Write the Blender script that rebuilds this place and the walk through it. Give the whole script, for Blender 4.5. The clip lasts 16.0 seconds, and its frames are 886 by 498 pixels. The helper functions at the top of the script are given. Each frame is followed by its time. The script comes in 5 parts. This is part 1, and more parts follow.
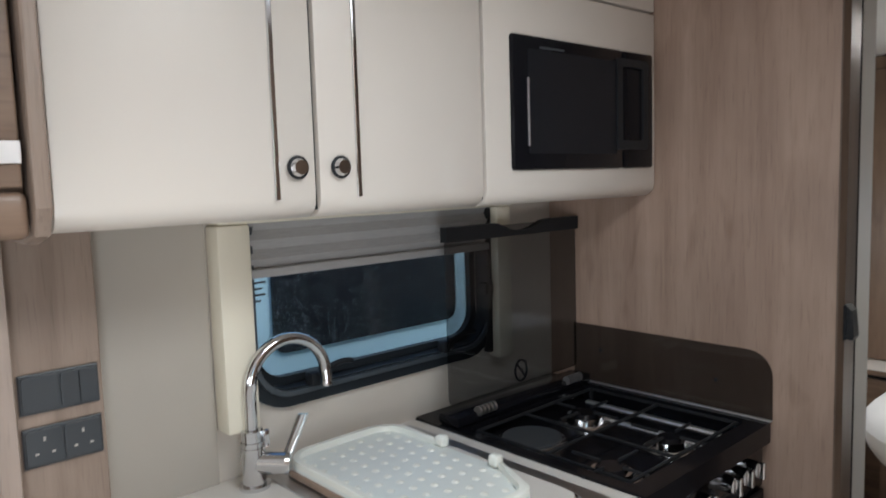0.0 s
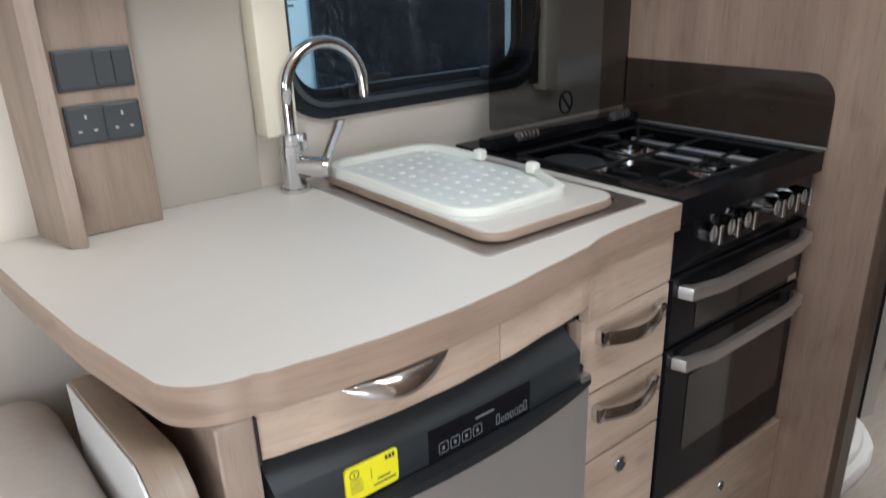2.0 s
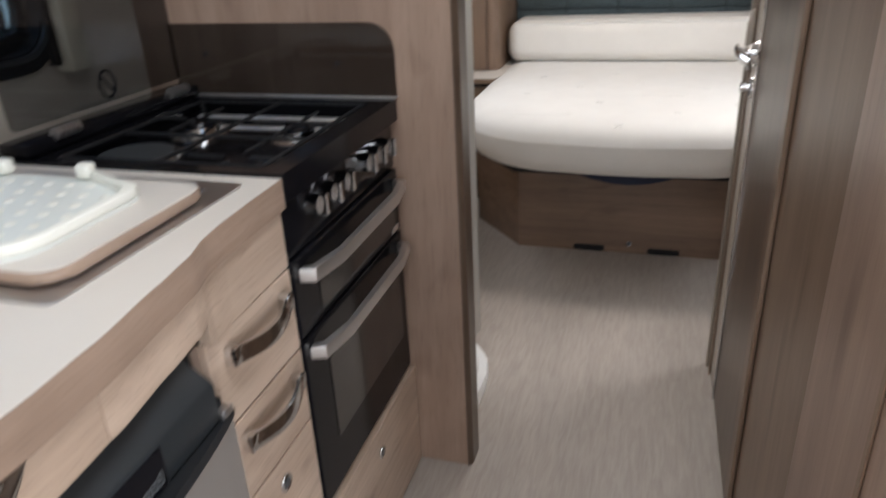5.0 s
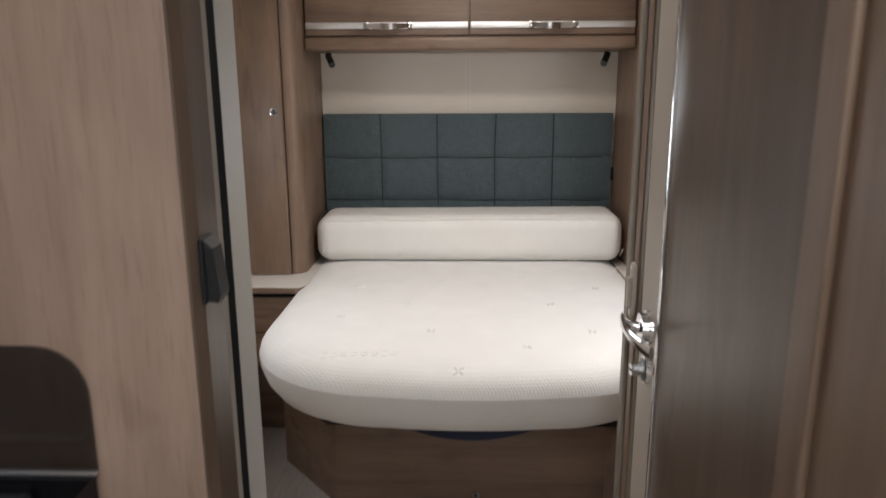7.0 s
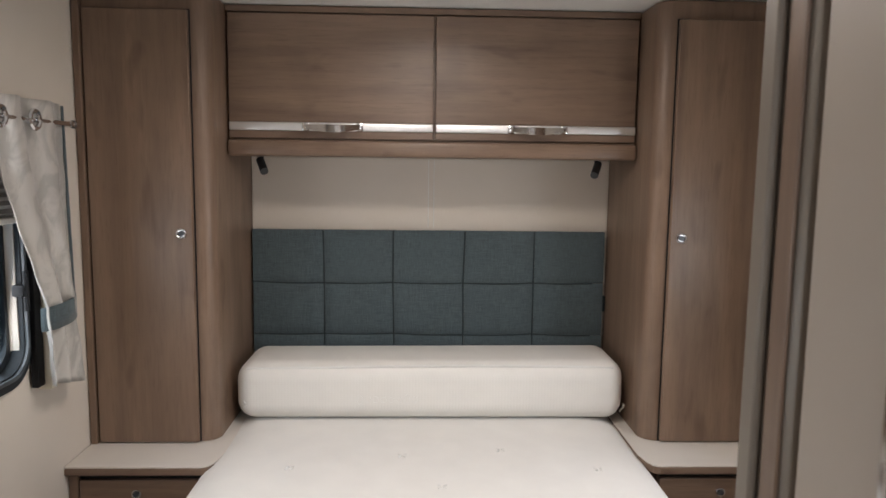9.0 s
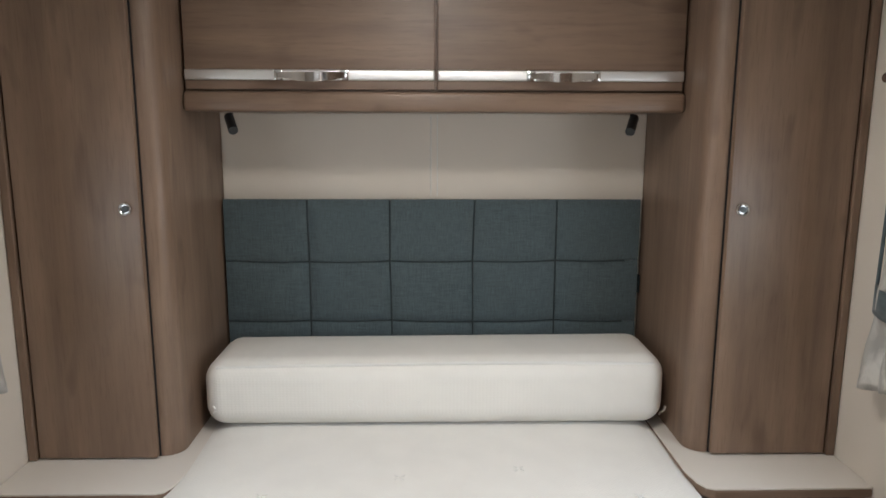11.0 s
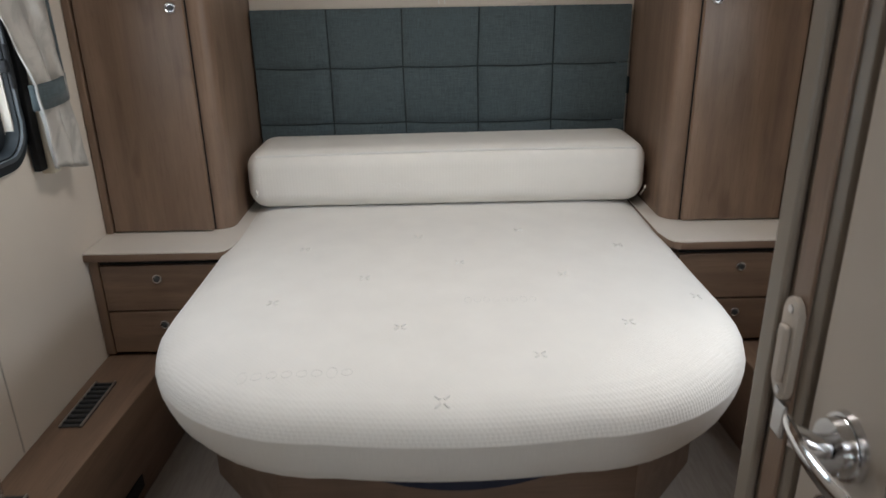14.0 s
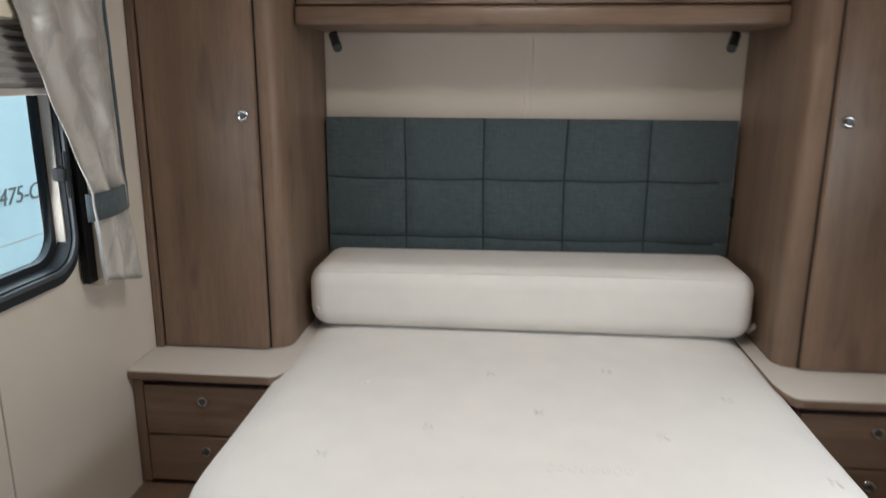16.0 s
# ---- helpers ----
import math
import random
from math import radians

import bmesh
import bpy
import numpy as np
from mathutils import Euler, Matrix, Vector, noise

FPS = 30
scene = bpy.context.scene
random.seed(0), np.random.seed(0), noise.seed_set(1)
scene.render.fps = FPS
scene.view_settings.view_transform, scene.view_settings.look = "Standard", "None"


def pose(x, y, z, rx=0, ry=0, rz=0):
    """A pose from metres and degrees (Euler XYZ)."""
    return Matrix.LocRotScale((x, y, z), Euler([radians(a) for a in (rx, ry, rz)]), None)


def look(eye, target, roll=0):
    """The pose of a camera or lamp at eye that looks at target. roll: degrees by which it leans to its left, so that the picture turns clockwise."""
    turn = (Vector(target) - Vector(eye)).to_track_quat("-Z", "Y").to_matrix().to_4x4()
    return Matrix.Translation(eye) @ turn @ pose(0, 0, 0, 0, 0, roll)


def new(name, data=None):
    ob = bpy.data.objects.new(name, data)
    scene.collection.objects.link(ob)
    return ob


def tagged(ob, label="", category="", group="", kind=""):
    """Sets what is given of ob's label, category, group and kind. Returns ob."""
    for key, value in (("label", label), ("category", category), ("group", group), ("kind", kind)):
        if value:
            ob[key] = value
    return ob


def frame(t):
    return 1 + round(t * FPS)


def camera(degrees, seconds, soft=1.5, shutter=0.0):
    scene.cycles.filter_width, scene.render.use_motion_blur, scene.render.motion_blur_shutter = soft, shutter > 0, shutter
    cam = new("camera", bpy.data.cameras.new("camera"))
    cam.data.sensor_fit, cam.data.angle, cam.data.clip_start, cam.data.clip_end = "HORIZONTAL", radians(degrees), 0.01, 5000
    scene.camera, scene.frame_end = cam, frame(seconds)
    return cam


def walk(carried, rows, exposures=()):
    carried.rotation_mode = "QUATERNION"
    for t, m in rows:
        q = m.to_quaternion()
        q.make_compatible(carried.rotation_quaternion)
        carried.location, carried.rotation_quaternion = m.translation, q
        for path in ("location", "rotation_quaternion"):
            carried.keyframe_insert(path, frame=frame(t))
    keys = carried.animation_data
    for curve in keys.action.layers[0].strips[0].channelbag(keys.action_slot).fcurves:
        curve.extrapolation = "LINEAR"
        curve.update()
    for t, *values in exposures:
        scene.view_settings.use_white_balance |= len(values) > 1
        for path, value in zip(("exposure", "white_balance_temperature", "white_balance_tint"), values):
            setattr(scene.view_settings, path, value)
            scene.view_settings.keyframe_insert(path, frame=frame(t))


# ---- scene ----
from mathutils.bvhtree import BVHTree

cam = camera(64.3, 16.0, soft=1.5, shutter=0.5)
PATH = [
    (0, (0.179, -4.043, 1.487), (-1.288, -2.698, 1.296), -1.8),
    (0.5, (0.195, -4.022, 1.441), (-1.344, -2.774, 1.171), -1.9),
    (1, (0.192, -4.03, 1.389), (-1.354, -2.834, 0.963), -2.0),
    (1.5, (0.197, -4.034, 1.344), (-1.323, -2.87, 0.764), -2.0),
    (2, (0.199, -4.032, 1.308), (-1.277, -2.892, 0.587), -2.0),
    (2.5, (0.198, -4.039, 1.277), (-1.227, -2.907, 0.448), -2.1),
    (3, (0.204, -4.051, 1.243), (-1.155, -2.915, 0.316), -2.7),
    (3.5, (0.207, -4.066, 1.209), (-1.043, -2.866, 0.211), -3.4),
    (4, (0.206, -4.041, 1.204), (-0.841, -2.682, 0.177), -3.3),
    (4.5, (0.151, -3.981, 1.224), (-0.642, -2.421, 0.256), -2.8),
    (5, (0.074, -3.904, 1.265), (-0.468, -2.166, 0.437), -2.9),
    (5.2, (0.044, -3.864, 1.279), (-0.404, -2.074, 0.507), -3.0),
    (7.3, (-0.058, -3.138, 1.392), (-0.068, -1.184, 0.967), 0.1),
    (7.5, (-0.080, -3.076, 1.402), (-0.056, -1.117, 1.0), 0.2),
    (8, (-0.066, -2.916, 1.428), (-0.004, -0.944, 1.099), 0.3),
    (8.5, (-0.045, -2.742, 1.47), (0.026, -0.758, 1.229), 0.6),
    (8.7, (-0.049, -2.694, 1.478), (0.023, -0.709, 1.245), 0.7),
    (11, (-0.025, -2.219, 1.476), (0.021, -0.251, 1.124), 0.2),
    (11.5, (-0.015, -2.218, 1.446), (0.007, -0.268, 1.005), -0.1),
    (12, (-0.019, -2.232, 1.413), (-0.005, -0.308, 0.865), -0.1),
    (12.5, (-0.028, -2.259, 1.384), (-0.016, -0.358, 0.764), -0.0),
    (13, (-0.043, -2.34, 1.37), (-0.021, -0.455, 0.702), -0.1),
    (13.5, (-0.06, -2.447, 1.356), (-0.019, -0.572, 0.66), -0.3),
    (14, (-0.041, -2.556, 1.332), (-0.02, -0.689, 0.616), -1.0),
    (14.5, (-0.046, -2.634, 1.324), (-0.057, -0.768, 0.604), -1.5),
    (15, (-0.045, -2.632, 1.325), (-0.1, -0.751, 0.649), -1.6),
    (15.5, (-0.051, -2.505, 1.354), (-0.14, -0.593, 0.773), -0.9),
    (16, (-0.069, -2.316, 1.371), (-0.24, -0.381, 0.895), 0.3),
]
EXPO = [(0.0, 1.14, 6230, 10), (1.0, 1.28, 6230, 10), (2.0, 1.4, 6240, 10), (3.5, 1.42, 6220, 10), (4.2, 1.40, 6220, 10), (5.0, 1.47, 6440, 13), (7.5, 1.25, 6550, 13), (8.0, 1.23, 6470, 12), (8.6, 1.32, 6580, 14),
        (11.0, 1.36, 6300, 9), (12.0, 1.17, 6310, 10), (13.0, 1.02, 6300, 10), (14.5, 0.98, 6370, 10), (16.0, 1.10, 6420, 10)]
walk(cam, [(t, look(eye, target, roll)) for t, eye, target, roll in PATH], EXPO)

# ---- light ----
world = bpy.data.worlds.new("world")
scene.world = world
world.use_nodes = True
wn = world.node_tree
sky = wn.nodes.new("ShaderNodeTexSky")
sky.sky_type, sky.sun_disc = "NISHITA", False
sky.sun_elevation, sky.sun_rotation = radians(40), radians(60)
wn.links.new(sky.outputs[0], wn.nodes["Background"].inputs[0])
wn.nodes["Background"].inputs[1].default_value = 0.11
sun = new("sun", bpy.data.lights.new("sun", "SUN"))
sun.data.energy, sun.data.angle, sun.data.color = 0.6, radians(20), (1, 0.97, 0.93)
sun.matrix_world = pose(0, 0, 6, 50, 0, 120)


def window_light(name, eye, target, w, h, watts, colour=(0.93, 0.97, 1.0)):
    lamp = new(name, bpy.data.lights.new(name, "AREA"))
    lamp.data.shape, lamp.data.size, lamp.data.size_y = "RECTANGLE", w, h
    lamp.data.energy, lamp.data.color = watts, colour
    lamp.matrix_world = look(eye, target)
    return lamp


window_light("front_window_light", (0, -6.262, 1.28), (0, -4, 1.1), 1.6, 0.56, 6.5, (0.94, 0.97, 1.0))
# fill from above, added to brighten worktop, drawers and partition
window_light("kitchen_fill_light", (0.05, -3.45, 2.0), (0.05, -3.45, 0), 0.44, 0.55, 3.7, (0.93, 0.985, 1.0))
window_light("entrance_door_light", (1.03, -4.45, 0.64), (0, -3.7, 0.56), 0.56, 1.0, 8.0, (0.94, 0.97, 1.0))
window_light("bedroom_rooflight_light", (0, -1.21, 2.0), (0, -1.21, 0), 0.30, 0.30, 4.2, (1.0, 0.922, 0.835))
window_light("bedroom_window_light", (1.055, -1.22, 1.2), (0, -1.22, 1.0), 0.66, 0.36, 2.3)
window_light("bedroom_window_light", (-1.055, -1.22, 1.15), (0, -1.22, 1.0), 0.66, 0.34, 1.3)

# ---- materials ----


def shader(name, rough=0.5, metal=0.0, colour=(0.5, 0.5, 0.5)):
    m = bpy.data.materials.new(name)
    m.use_nodes = True
    b = m.node_tree.nodes["Principled BSDF"]
    b.inputs["Roughness"].default_value = rough
    b.inputs["Metallic"].default_value = metal
    b.inputs["Base Color"].default_value = (*colour, 1)
    return m, m.node_tree, b


def ramp(nt, stops):
    r = nt.nodes.new("ShaderNodeValToRGB")
    while len(r.color_ramp.elements) < len(stops):
        r.color_ramp.elements.new(0.5)
    for e, (p, c) in zip(r.color_ramp.elements, stops):
        e.position, e.color = p, (*c, 1)
    return r


def coords(nt, scale, jitter=True):
    tc, mp = nt.nodes.new("ShaderNodeTexCoord"), nt.nodes.new("ShaderNodeMapping")
    mp.inputs["Scale"].default_value = scale
    nt.links.new(tc.outputs["Object"], mp.inputs["Vector"])
    if jitter:
        info, mul = nt.nodes.new("ShaderNodeObjectInfo"), nt.nodes.new("ShaderNodeMath")
        mul.operation = "MULTIPLY"
        mul.inputs[1].default_value = 37.0
        nt.links.new(info.outputs["Random"], mul.inputs[0])
        nt.links.new(mul.outputs[0], mp.inputs["Location"])
    return mp


def noise_node(nt, vec, scale, detail=4, rough=0.55, distortion=0.0):
    n = nt.nodes.new("ShaderNodeTexNoise")
    n.inputs["Scale"].default_value, n.inputs["Detail"].default_value = scale, detail
    n.inputs["Roughness"].default_value, n.inputs["Distortion"].default_value = rough, distortion
    nt.links.new(vec.outputs[0], n.inputs["Vector"])
    return n


def bump(nt, b, src, strength, dist):
    bp = nt.nodes.new("ShaderNodeBump")
    bp.inputs["Strength"].default_value, bp.inputs["Distance"].default_value = strength, dist
    nt.links.new(src, bp.inputs["Height"])
    nt.links.new(bp.outputs[0], b.inputs["Normal"])


def mixed(nt, a, c, fac, mode="MULTIPLY"):
    mx = nt.nodes.new("ShaderNodeMix")
    mx.data_type, mx.blend_type = "RGBA", mode
    for sock, v in ((mx.inputs[0], fac), (mx.inputs[6], a), (mx.inputs[7], c)):
        if isinstance(v, (int, float)):
            sock.default_value = v
        elif isinstance(v, tuple):
            sock.default_value = (*v, 1)
        else:
            nt.links.new(v, sock)
    return mx.outputs[2]


def wood(name, dark, light, grain="z", rough=0.42, stretch=16.0):
    """Laminate with wood print; grain runs along the named axis."""
    m, nt, b = shader(name, rough)
    s = {"x": (1, stretch, stretch), "y": (stretch, 1, stretch), "z": (stretch, stretch, 1), "xy": (1.5, 1.5, 28), "xz": (1.5, 28, 1.5)}[grain]
    mp = coords(nt, s)
    big = noise_node(nt, mp, 0.5, 4, 0.55, 1.6)
    fine = noise_node(nt, mp, 3.2, 6, 0.6, 0.8)
    pores = noise_node(nt, mp, 14.0, 3, 0.6)
    patch = noise_node(nt, coords(nt, (1, 1, 1)), 3.5, 3, 0.5, 0.6)
    mid = tuple((a + c) / 2 for a, c in zip(dark, light))
    r1 = ramp(nt, ((0.3, dark), (0.5, mid), (0.7, light)))
    nt.links.new(big.outputs[0], r1.inputs[0])
    r2 = ramp(nt, ((0.36, (0.80, 0.78, 0.76)), (0.6, (1, 1, 1))))
    nt.links.new(fine.outputs[0], r2.inputs[0])
    knots = noise_node(nt, coords(nt, tuple(1 + 2 * (v > 1.6) for v in s)), 4.2, 2, 0.5, 0.4)
    r5 = ramp(nt, ((0.61, (1, 1, 1)), (0.75, (0.60, 0.56, 0.53))))
    nt.links.new(knots.outputs[0], r5.inputs[0])
    r3 = ramp(nt, ((0.3, (0.80, 0.79, 0.78)), (0.65, (1.0, 1.0, 1.0))))
    nt.links.new(patch.outputs[0], r3.inputs[0])
    r4 = ramp(nt, ((0.32, (0.72, 0.70, 0.68)), (0.45, (1, 1, 1))))
    nt.links.new(pores.outputs[0], r4.inputs[0])
    col = mixed(nt, mixed(nt, r1.outputs[0], r2.outputs[0], 0.5), r5.outputs[0], 0.8)
    col = mixed(nt, mixed(nt, col, r3.outputs[0], 0.9), r4.outputs[0], 0.5)
    nt.links.new(col, b.inputs["Base Color"])
    bump(nt, b, fine.outputs[0], 0.10, 0.002)
    return m


def paint(name, colour, rough=0.5, vary=0.06, grain=90.0, relief=0.05, metal=0.0, coat=0.0):
    """Painted, moulded or laminated surface with faint mottling and fine relief."""
    m, nt, b = shader(name, rough, metal)
    mp = coords(nt, (1, 1, 1))
    n1, n2 = noise_node(nt, mp, 3.0, 3), noise_node(nt, mp, grain, 3)
    r = ramp(nt, ((0.3, tuple(c * (1 - vary) for c in colour)), (0.7, tuple(min(1, c * (1 + vary)) for c in colour))))
    nt.links.new(n1.outputs[0], r.inputs[0])
    nt.links.new(r.outputs[0], b.inputs["Base Color"])
    rr = nt.nodes.new("ShaderNodeMapRange")
    rr.inputs["To Min"].default_value, rr.inputs["To Max"].default_value = max(0.02, rough - 0.06), rough + 0.06
    nt.links.new(n1.outputs[0], rr.inputs[0])
    nt.links.new(rr.outputs[0], b.inputs["Roughness"])
    b.inputs["Coat Weight"].default_value = coat
    if relief:
        bump(nt, b, n2.outputs[0], relief, 0.001)
    return m


def fabric(name, colour, thread=420.0, vary=0.25, relief=0.5, rough=0.9):
    """Woven cloth: two sets of threads, slubs along both ways."""
    m, nt, b = shader(name, rough)
    ws = []
    for sc in ((14, 14, 190), (190, 14, 14)):
        mp = coords(nt, sc)
        ws.append(noise_node(nt, mp, 2.0, 3, 0.7))
    both = mixed(nt, ws[0].outputs[0], ws[1].outputs[0], 0.5, "MIX")
    r = ramp(nt, ((0.36, tuple(c * (1 - vary) for c in colour)), (0.64, tuple(c * (1 + vary) for c in colour))))
    nt.links.new(both, r.inputs[0])
    nt.links.new(r.outputs[0], b.inputs["Base Color"])
    b.inputs["Sheen Weight"].default_value = 0.2
    bump(nt, b, both, relief, 0.0015)
    return m


def knit(name, colour, relief=0.24):
    """Quilted knit ticking: small raised cells in rows over a soft undulation."""
    m, nt, b = shader(name, 0.85, 0, colour)
    mp = coords(nt, (1, 1, 1), False)
    mp.inputs["Rotation"].default_value = (0.0, 0.0, radians(45))
    v = nt.nodes.new("ShaderNodeTexVoronoi")
    v.inputs["Scale"].default_value, v.inputs["Randomness"].default_value = 140, 0.12
    nt.links.new(mp.outputs[0], v.inputs["Vector"])
    n = noise_node(nt, mp, 9, 3)
    r = ramp(nt, ((0.3, tuple(c * 0.95 for c in colour)), (0.7, colour)))
    nt.links.new(n.outputs[0], r.inputs[0])
    nt.links.new(r.outputs[0], b.inputs["Base Color"])
    b.inputs["Sheen Weight"].default_value = 0.15
    bump(nt, b, v.outputs["Distance"], relief, 0.004)
    return m


def satin(name, colour):
    """Silvery satin with a woven leaf figure: the figure is glossier and a little paler."""
    m, nt, b = shader(name, 0.4, 0.3)
    fig = noise_node(nt, coords(nt, (6, 6, 3), False), 2.2, 4, 0.6, 1.4)
    thread = noise_node(nt, coords(nt, (160, 160, 10), False), 2.0, 3, 0.6)
    r = ramp(nt, ((0.44, tuple(c * 0.86 for c in colour)), (0.56, tuple(min(1, c * 1.12) for c in colour))))
    nt.links.new(fig.outputs[0], r.inputs[0])
    nt.links.new(r.outputs[0], b.inputs["Base Color"])
    rr = ramp(nt, ((0.44, (0.55, 0.55, 0.55)), (0.56, (0.28, 0.28, 0.28))))
    nt.links.new(fig.outputs[0], rr.inputs[0])
    nt.links.new(rr.outputs[0], b.inputs["Roughness"])
    b.inputs["Sheen Weight"].default_value = 0.3
    bump(nt, b, mixed(nt, fig.outputs[0], thread.outputs[0], 0.35, "MIX"), 0.24, 0.003)
    return m


def steel(name, colour, rough, along="z"):
    m, nt, b = shader(name, rough, 1.0, colour)
    s = {"z": (60, 60, 1), "y": (60, 1, 60), "x": (1, 60, 60)}[along]
    mp = coords(nt, s)
    n = noise_node(nt, mp, 8, 4, 0.7)
    rr = nt.nodes.new("ShaderNodeMapRange")
    rr.inputs["To Min"].default_value, rr.inputs["To Max"].default_value = rough - 0.06, rough + 0.08
    nt.links.new(n.outputs[0], rr.inputs[0])
    nt.links.new(rr.outputs[0], b.inputs["Roughness"])
    bump(nt, b, n.outputs[0], 0.04, 0.0006)
    return m


def clear(name, colour=(1, 1, 1), rough=0.0, drops=False):
    """Thin acrylic or glass sheet."""
    m = bpy.data.materials.new(name)
    m.use_nodes = True
    nt = m.node_tree
    nt.nodes.remove(nt.nodes["Principled BSDF"])
    out = nt.nodes["Material Output"]
    tr, gl, mx = (nt.nodes.new(k) for k in ("ShaderNodeBsdfTransparent", "ShaderNodeBsdfGlossy", "ShaderNodeMixShader"))
    lw, pw, fr = nt.nodes.new("ShaderNodeLayerWeight"), nt.nodes.new("ShaderNodeMath"), nt.nodes.new("ShaderNodeMath")
    lw.inputs[0].default_value = 0.5
    pw.operation, pw.inputs[1].default_value = "POWER", 5.0
    fr.operation, fr.inputs[1].default_value, fr.inputs[2].default_value = "MULTIPLY_ADD", 0.85, 0.035
    nt.links.new(lw.outputs["Facing"], pw.inputs[0])
    nt.links.new(pw.outputs[0], fr.inputs[0])
    tr.inputs[0].default_value = (*colour, 1)
    gl.inputs["Roughness"].default_value = rough + 0.02
    nt.links.new(fr.outputs[0], mx.inputs[0])
    nt.links.new(tr.outputs[0], mx.inputs[1])
    nt.links.new(gl.outputs[0], mx.inputs[2])
    nt.links.new(mx.outputs[0], out.inputs[0])
    if drops:
        mp = coords(nt, (1, 1, 0.55), False)
        v = nt.nodes.new("ShaderNodeTexVoronoi")
        v.inputs["Scale"].default_value = 330
        nt.links.new(mp.outputs[0], v.inputs["Vector"])
        n = noise_node(nt, coords(nt, (46, 46, 1.6), False), 1.2, 3)
        r = ramp(nt, ((0.14, (1, 1, 1)), (0.22, (0, 0, 0))))
        nt.links.new(v.outputs["Distance"], r.inputs[0])
        r2 = ramp(nt, ((0.34, (0, 0, 0)), (0.5, (1, 1, 1))))
        nt.links.new(n.outputs[0], r2.inputs[0])
        fac = mixed(nt, r.outputs[0], r2.outputs[0], 1.0)
        df, mx2 = nt.nodes.new("ShaderNodeBsdfRefraction"), nt.nodes.new("ShaderNodeMixShader")
        df.inputs["IOR"].default_value = 1.33
        bp = nt.nodes.new("ShaderNodeBump")
        bp.inputs["Distance"].default_value = 0.004
        nt.links.new(v.outputs["Distance"], bp.inputs["Height"])
        nt.links.new(bp.outputs[0], df.inputs["Normal"])
        nt.links.new(fac, mx2.inputs[0])
        nt.links.new(mx.outputs[0], mx2.inputs[1])
        nt.links.new(df.outputs[0], mx2.inputs[2])
        nt.links.new(mx2.outputs[0], out.inputs[0])
    return m


# one oak in two tones: fronts lightened, uprights darkened as the light falls
OAK_H = wood("oak_lengthwise_lit", (0.45, 0.332, 0.250), (0.62, 0.480, 0.374), "y")
OAK_V = wood("oak_upright_shaded", (0.27, 0.2, 0.156), (0.375, 0.286, 0.23), "z")
OAK_EDGE = wood("oak_edging_level", (0.325, 0.23, 0.172), (0.45, 0.328, 0.252), "xy")
OAK_RIM = wood("oak_edging_wrapped", (0.31, 0.23, 0.17), (0.43, 0.33, 0.252), "xz")
PANEL = wood("partition_oak_upright", (0.315, 0.215, 0.164), (0.43, 0.307, 0.239), "z")
ELM_DARK = wood("dark_elm_upright", (0.105, 0.07, 0.05), (0.155, 0.108, 0.079), "z", 0.36)
ELM_V = wood("brown_elm_upright", (0.178, 0.116, 0.081), (0.268, 0.181, 0.127), "z", 0.4)
ELM_H = wood("brown_elm_across", (0.178, 0.116, 0.081), (0.268, 0.181, 0.127), "x", 0.35)
ELM_Y = wood("brown_elm_lengthwise", (0.178, 0.116, 0.081), (0.268, 0.181, 0.127), "y", 0.4)
CREAM = paint("cream_lacquer", (0.64, 0.585, 0.52), 0.32, 0.02, 300, 0.01, coat=0.2)
WALL = paint("cream_wallboard", (0.655, 0.59, 0.515), 0.55, 0.03, 160, 0.12)
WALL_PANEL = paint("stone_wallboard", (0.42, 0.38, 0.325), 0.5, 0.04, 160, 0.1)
CEIL = paint("white_ceiling_board", (0.78, 0.77, 0.74), 0.6, 0.02, 120, 0.1)
TOP = paint("worktop_laminate", (0.68, 0.638, 0.585), 0.42, 0.03, 260, 0.04)
BLACK = paint("black_enamel", (0.007, 0.007, 0.009), 0.13, 0.1, 120, 0.01)
BLACK_MATT = paint("black_plastic", (0.018, 0.019, 0.021), 0.45, 0.1, 220, 0.1)
RUBBER = paint("window_rubber", (0.02, 0.024, 0.028), 0.4, 0.1, 120, 0.05)
GASKET = paint("worn_gasket_rubber", (0.055, 0.065, 0.075), 0.3, 0.1, 120, 0.04)
SLATE = paint("slate_plastic", (0.045, 0.05, 0.055), 0.4, 0.08, 200, 0.06)
GREY_PL = paint("fridge_grey_plastic", (0.022, 0.026, 0.029), 0.42, 0.06, 200, 0.08)
CHROME = steel("polished_chrome", (0.66, 0.66, 0.67), 0.09)
SATIN = steel("satin_aluminium", (0.78, 0.77, 0.76), 0.42, "y")
FRIDGE_STEEL = steel("fridge_steel", (0.63, 0.62, 0.61), 0.34, "z")
FRIDGE_STEEL.node_tree.nodes["Principled BSDF"].inputs["Metallic"].default_value = 0.85
NICKEL = paint("bright_nickel", (0.80, 0.79, 0.78), 0.17, 0.03, 200, 0.0, 1.0)
STEEL = steel("brushed_steel", (0.56, 0.55, 0.55), 0.36, "z")
HOBSTEEL = steel("hob_steel", (0.62, 0.61, 0.6), 0.25, "y")
GREIGE = paint("greige_frame", (0.45, 0.42, 0.38), 0.45, 0.03, 160, 0.05)
FRAME_BROWN = paint("taupe_foil", (0.205, 0.17, 0.137), 0.45, 0.05, 160, 0.05)
DOOR_CREAM = paint("door_cream_foil", (0.41, 0.355, 0.30), 0.45, 0.03, 160, 0.05)
WHITE_PL = paint("white_plastic", (0.78, 0.78, 0.77), 0.35, 0.03, 160, 0.03)
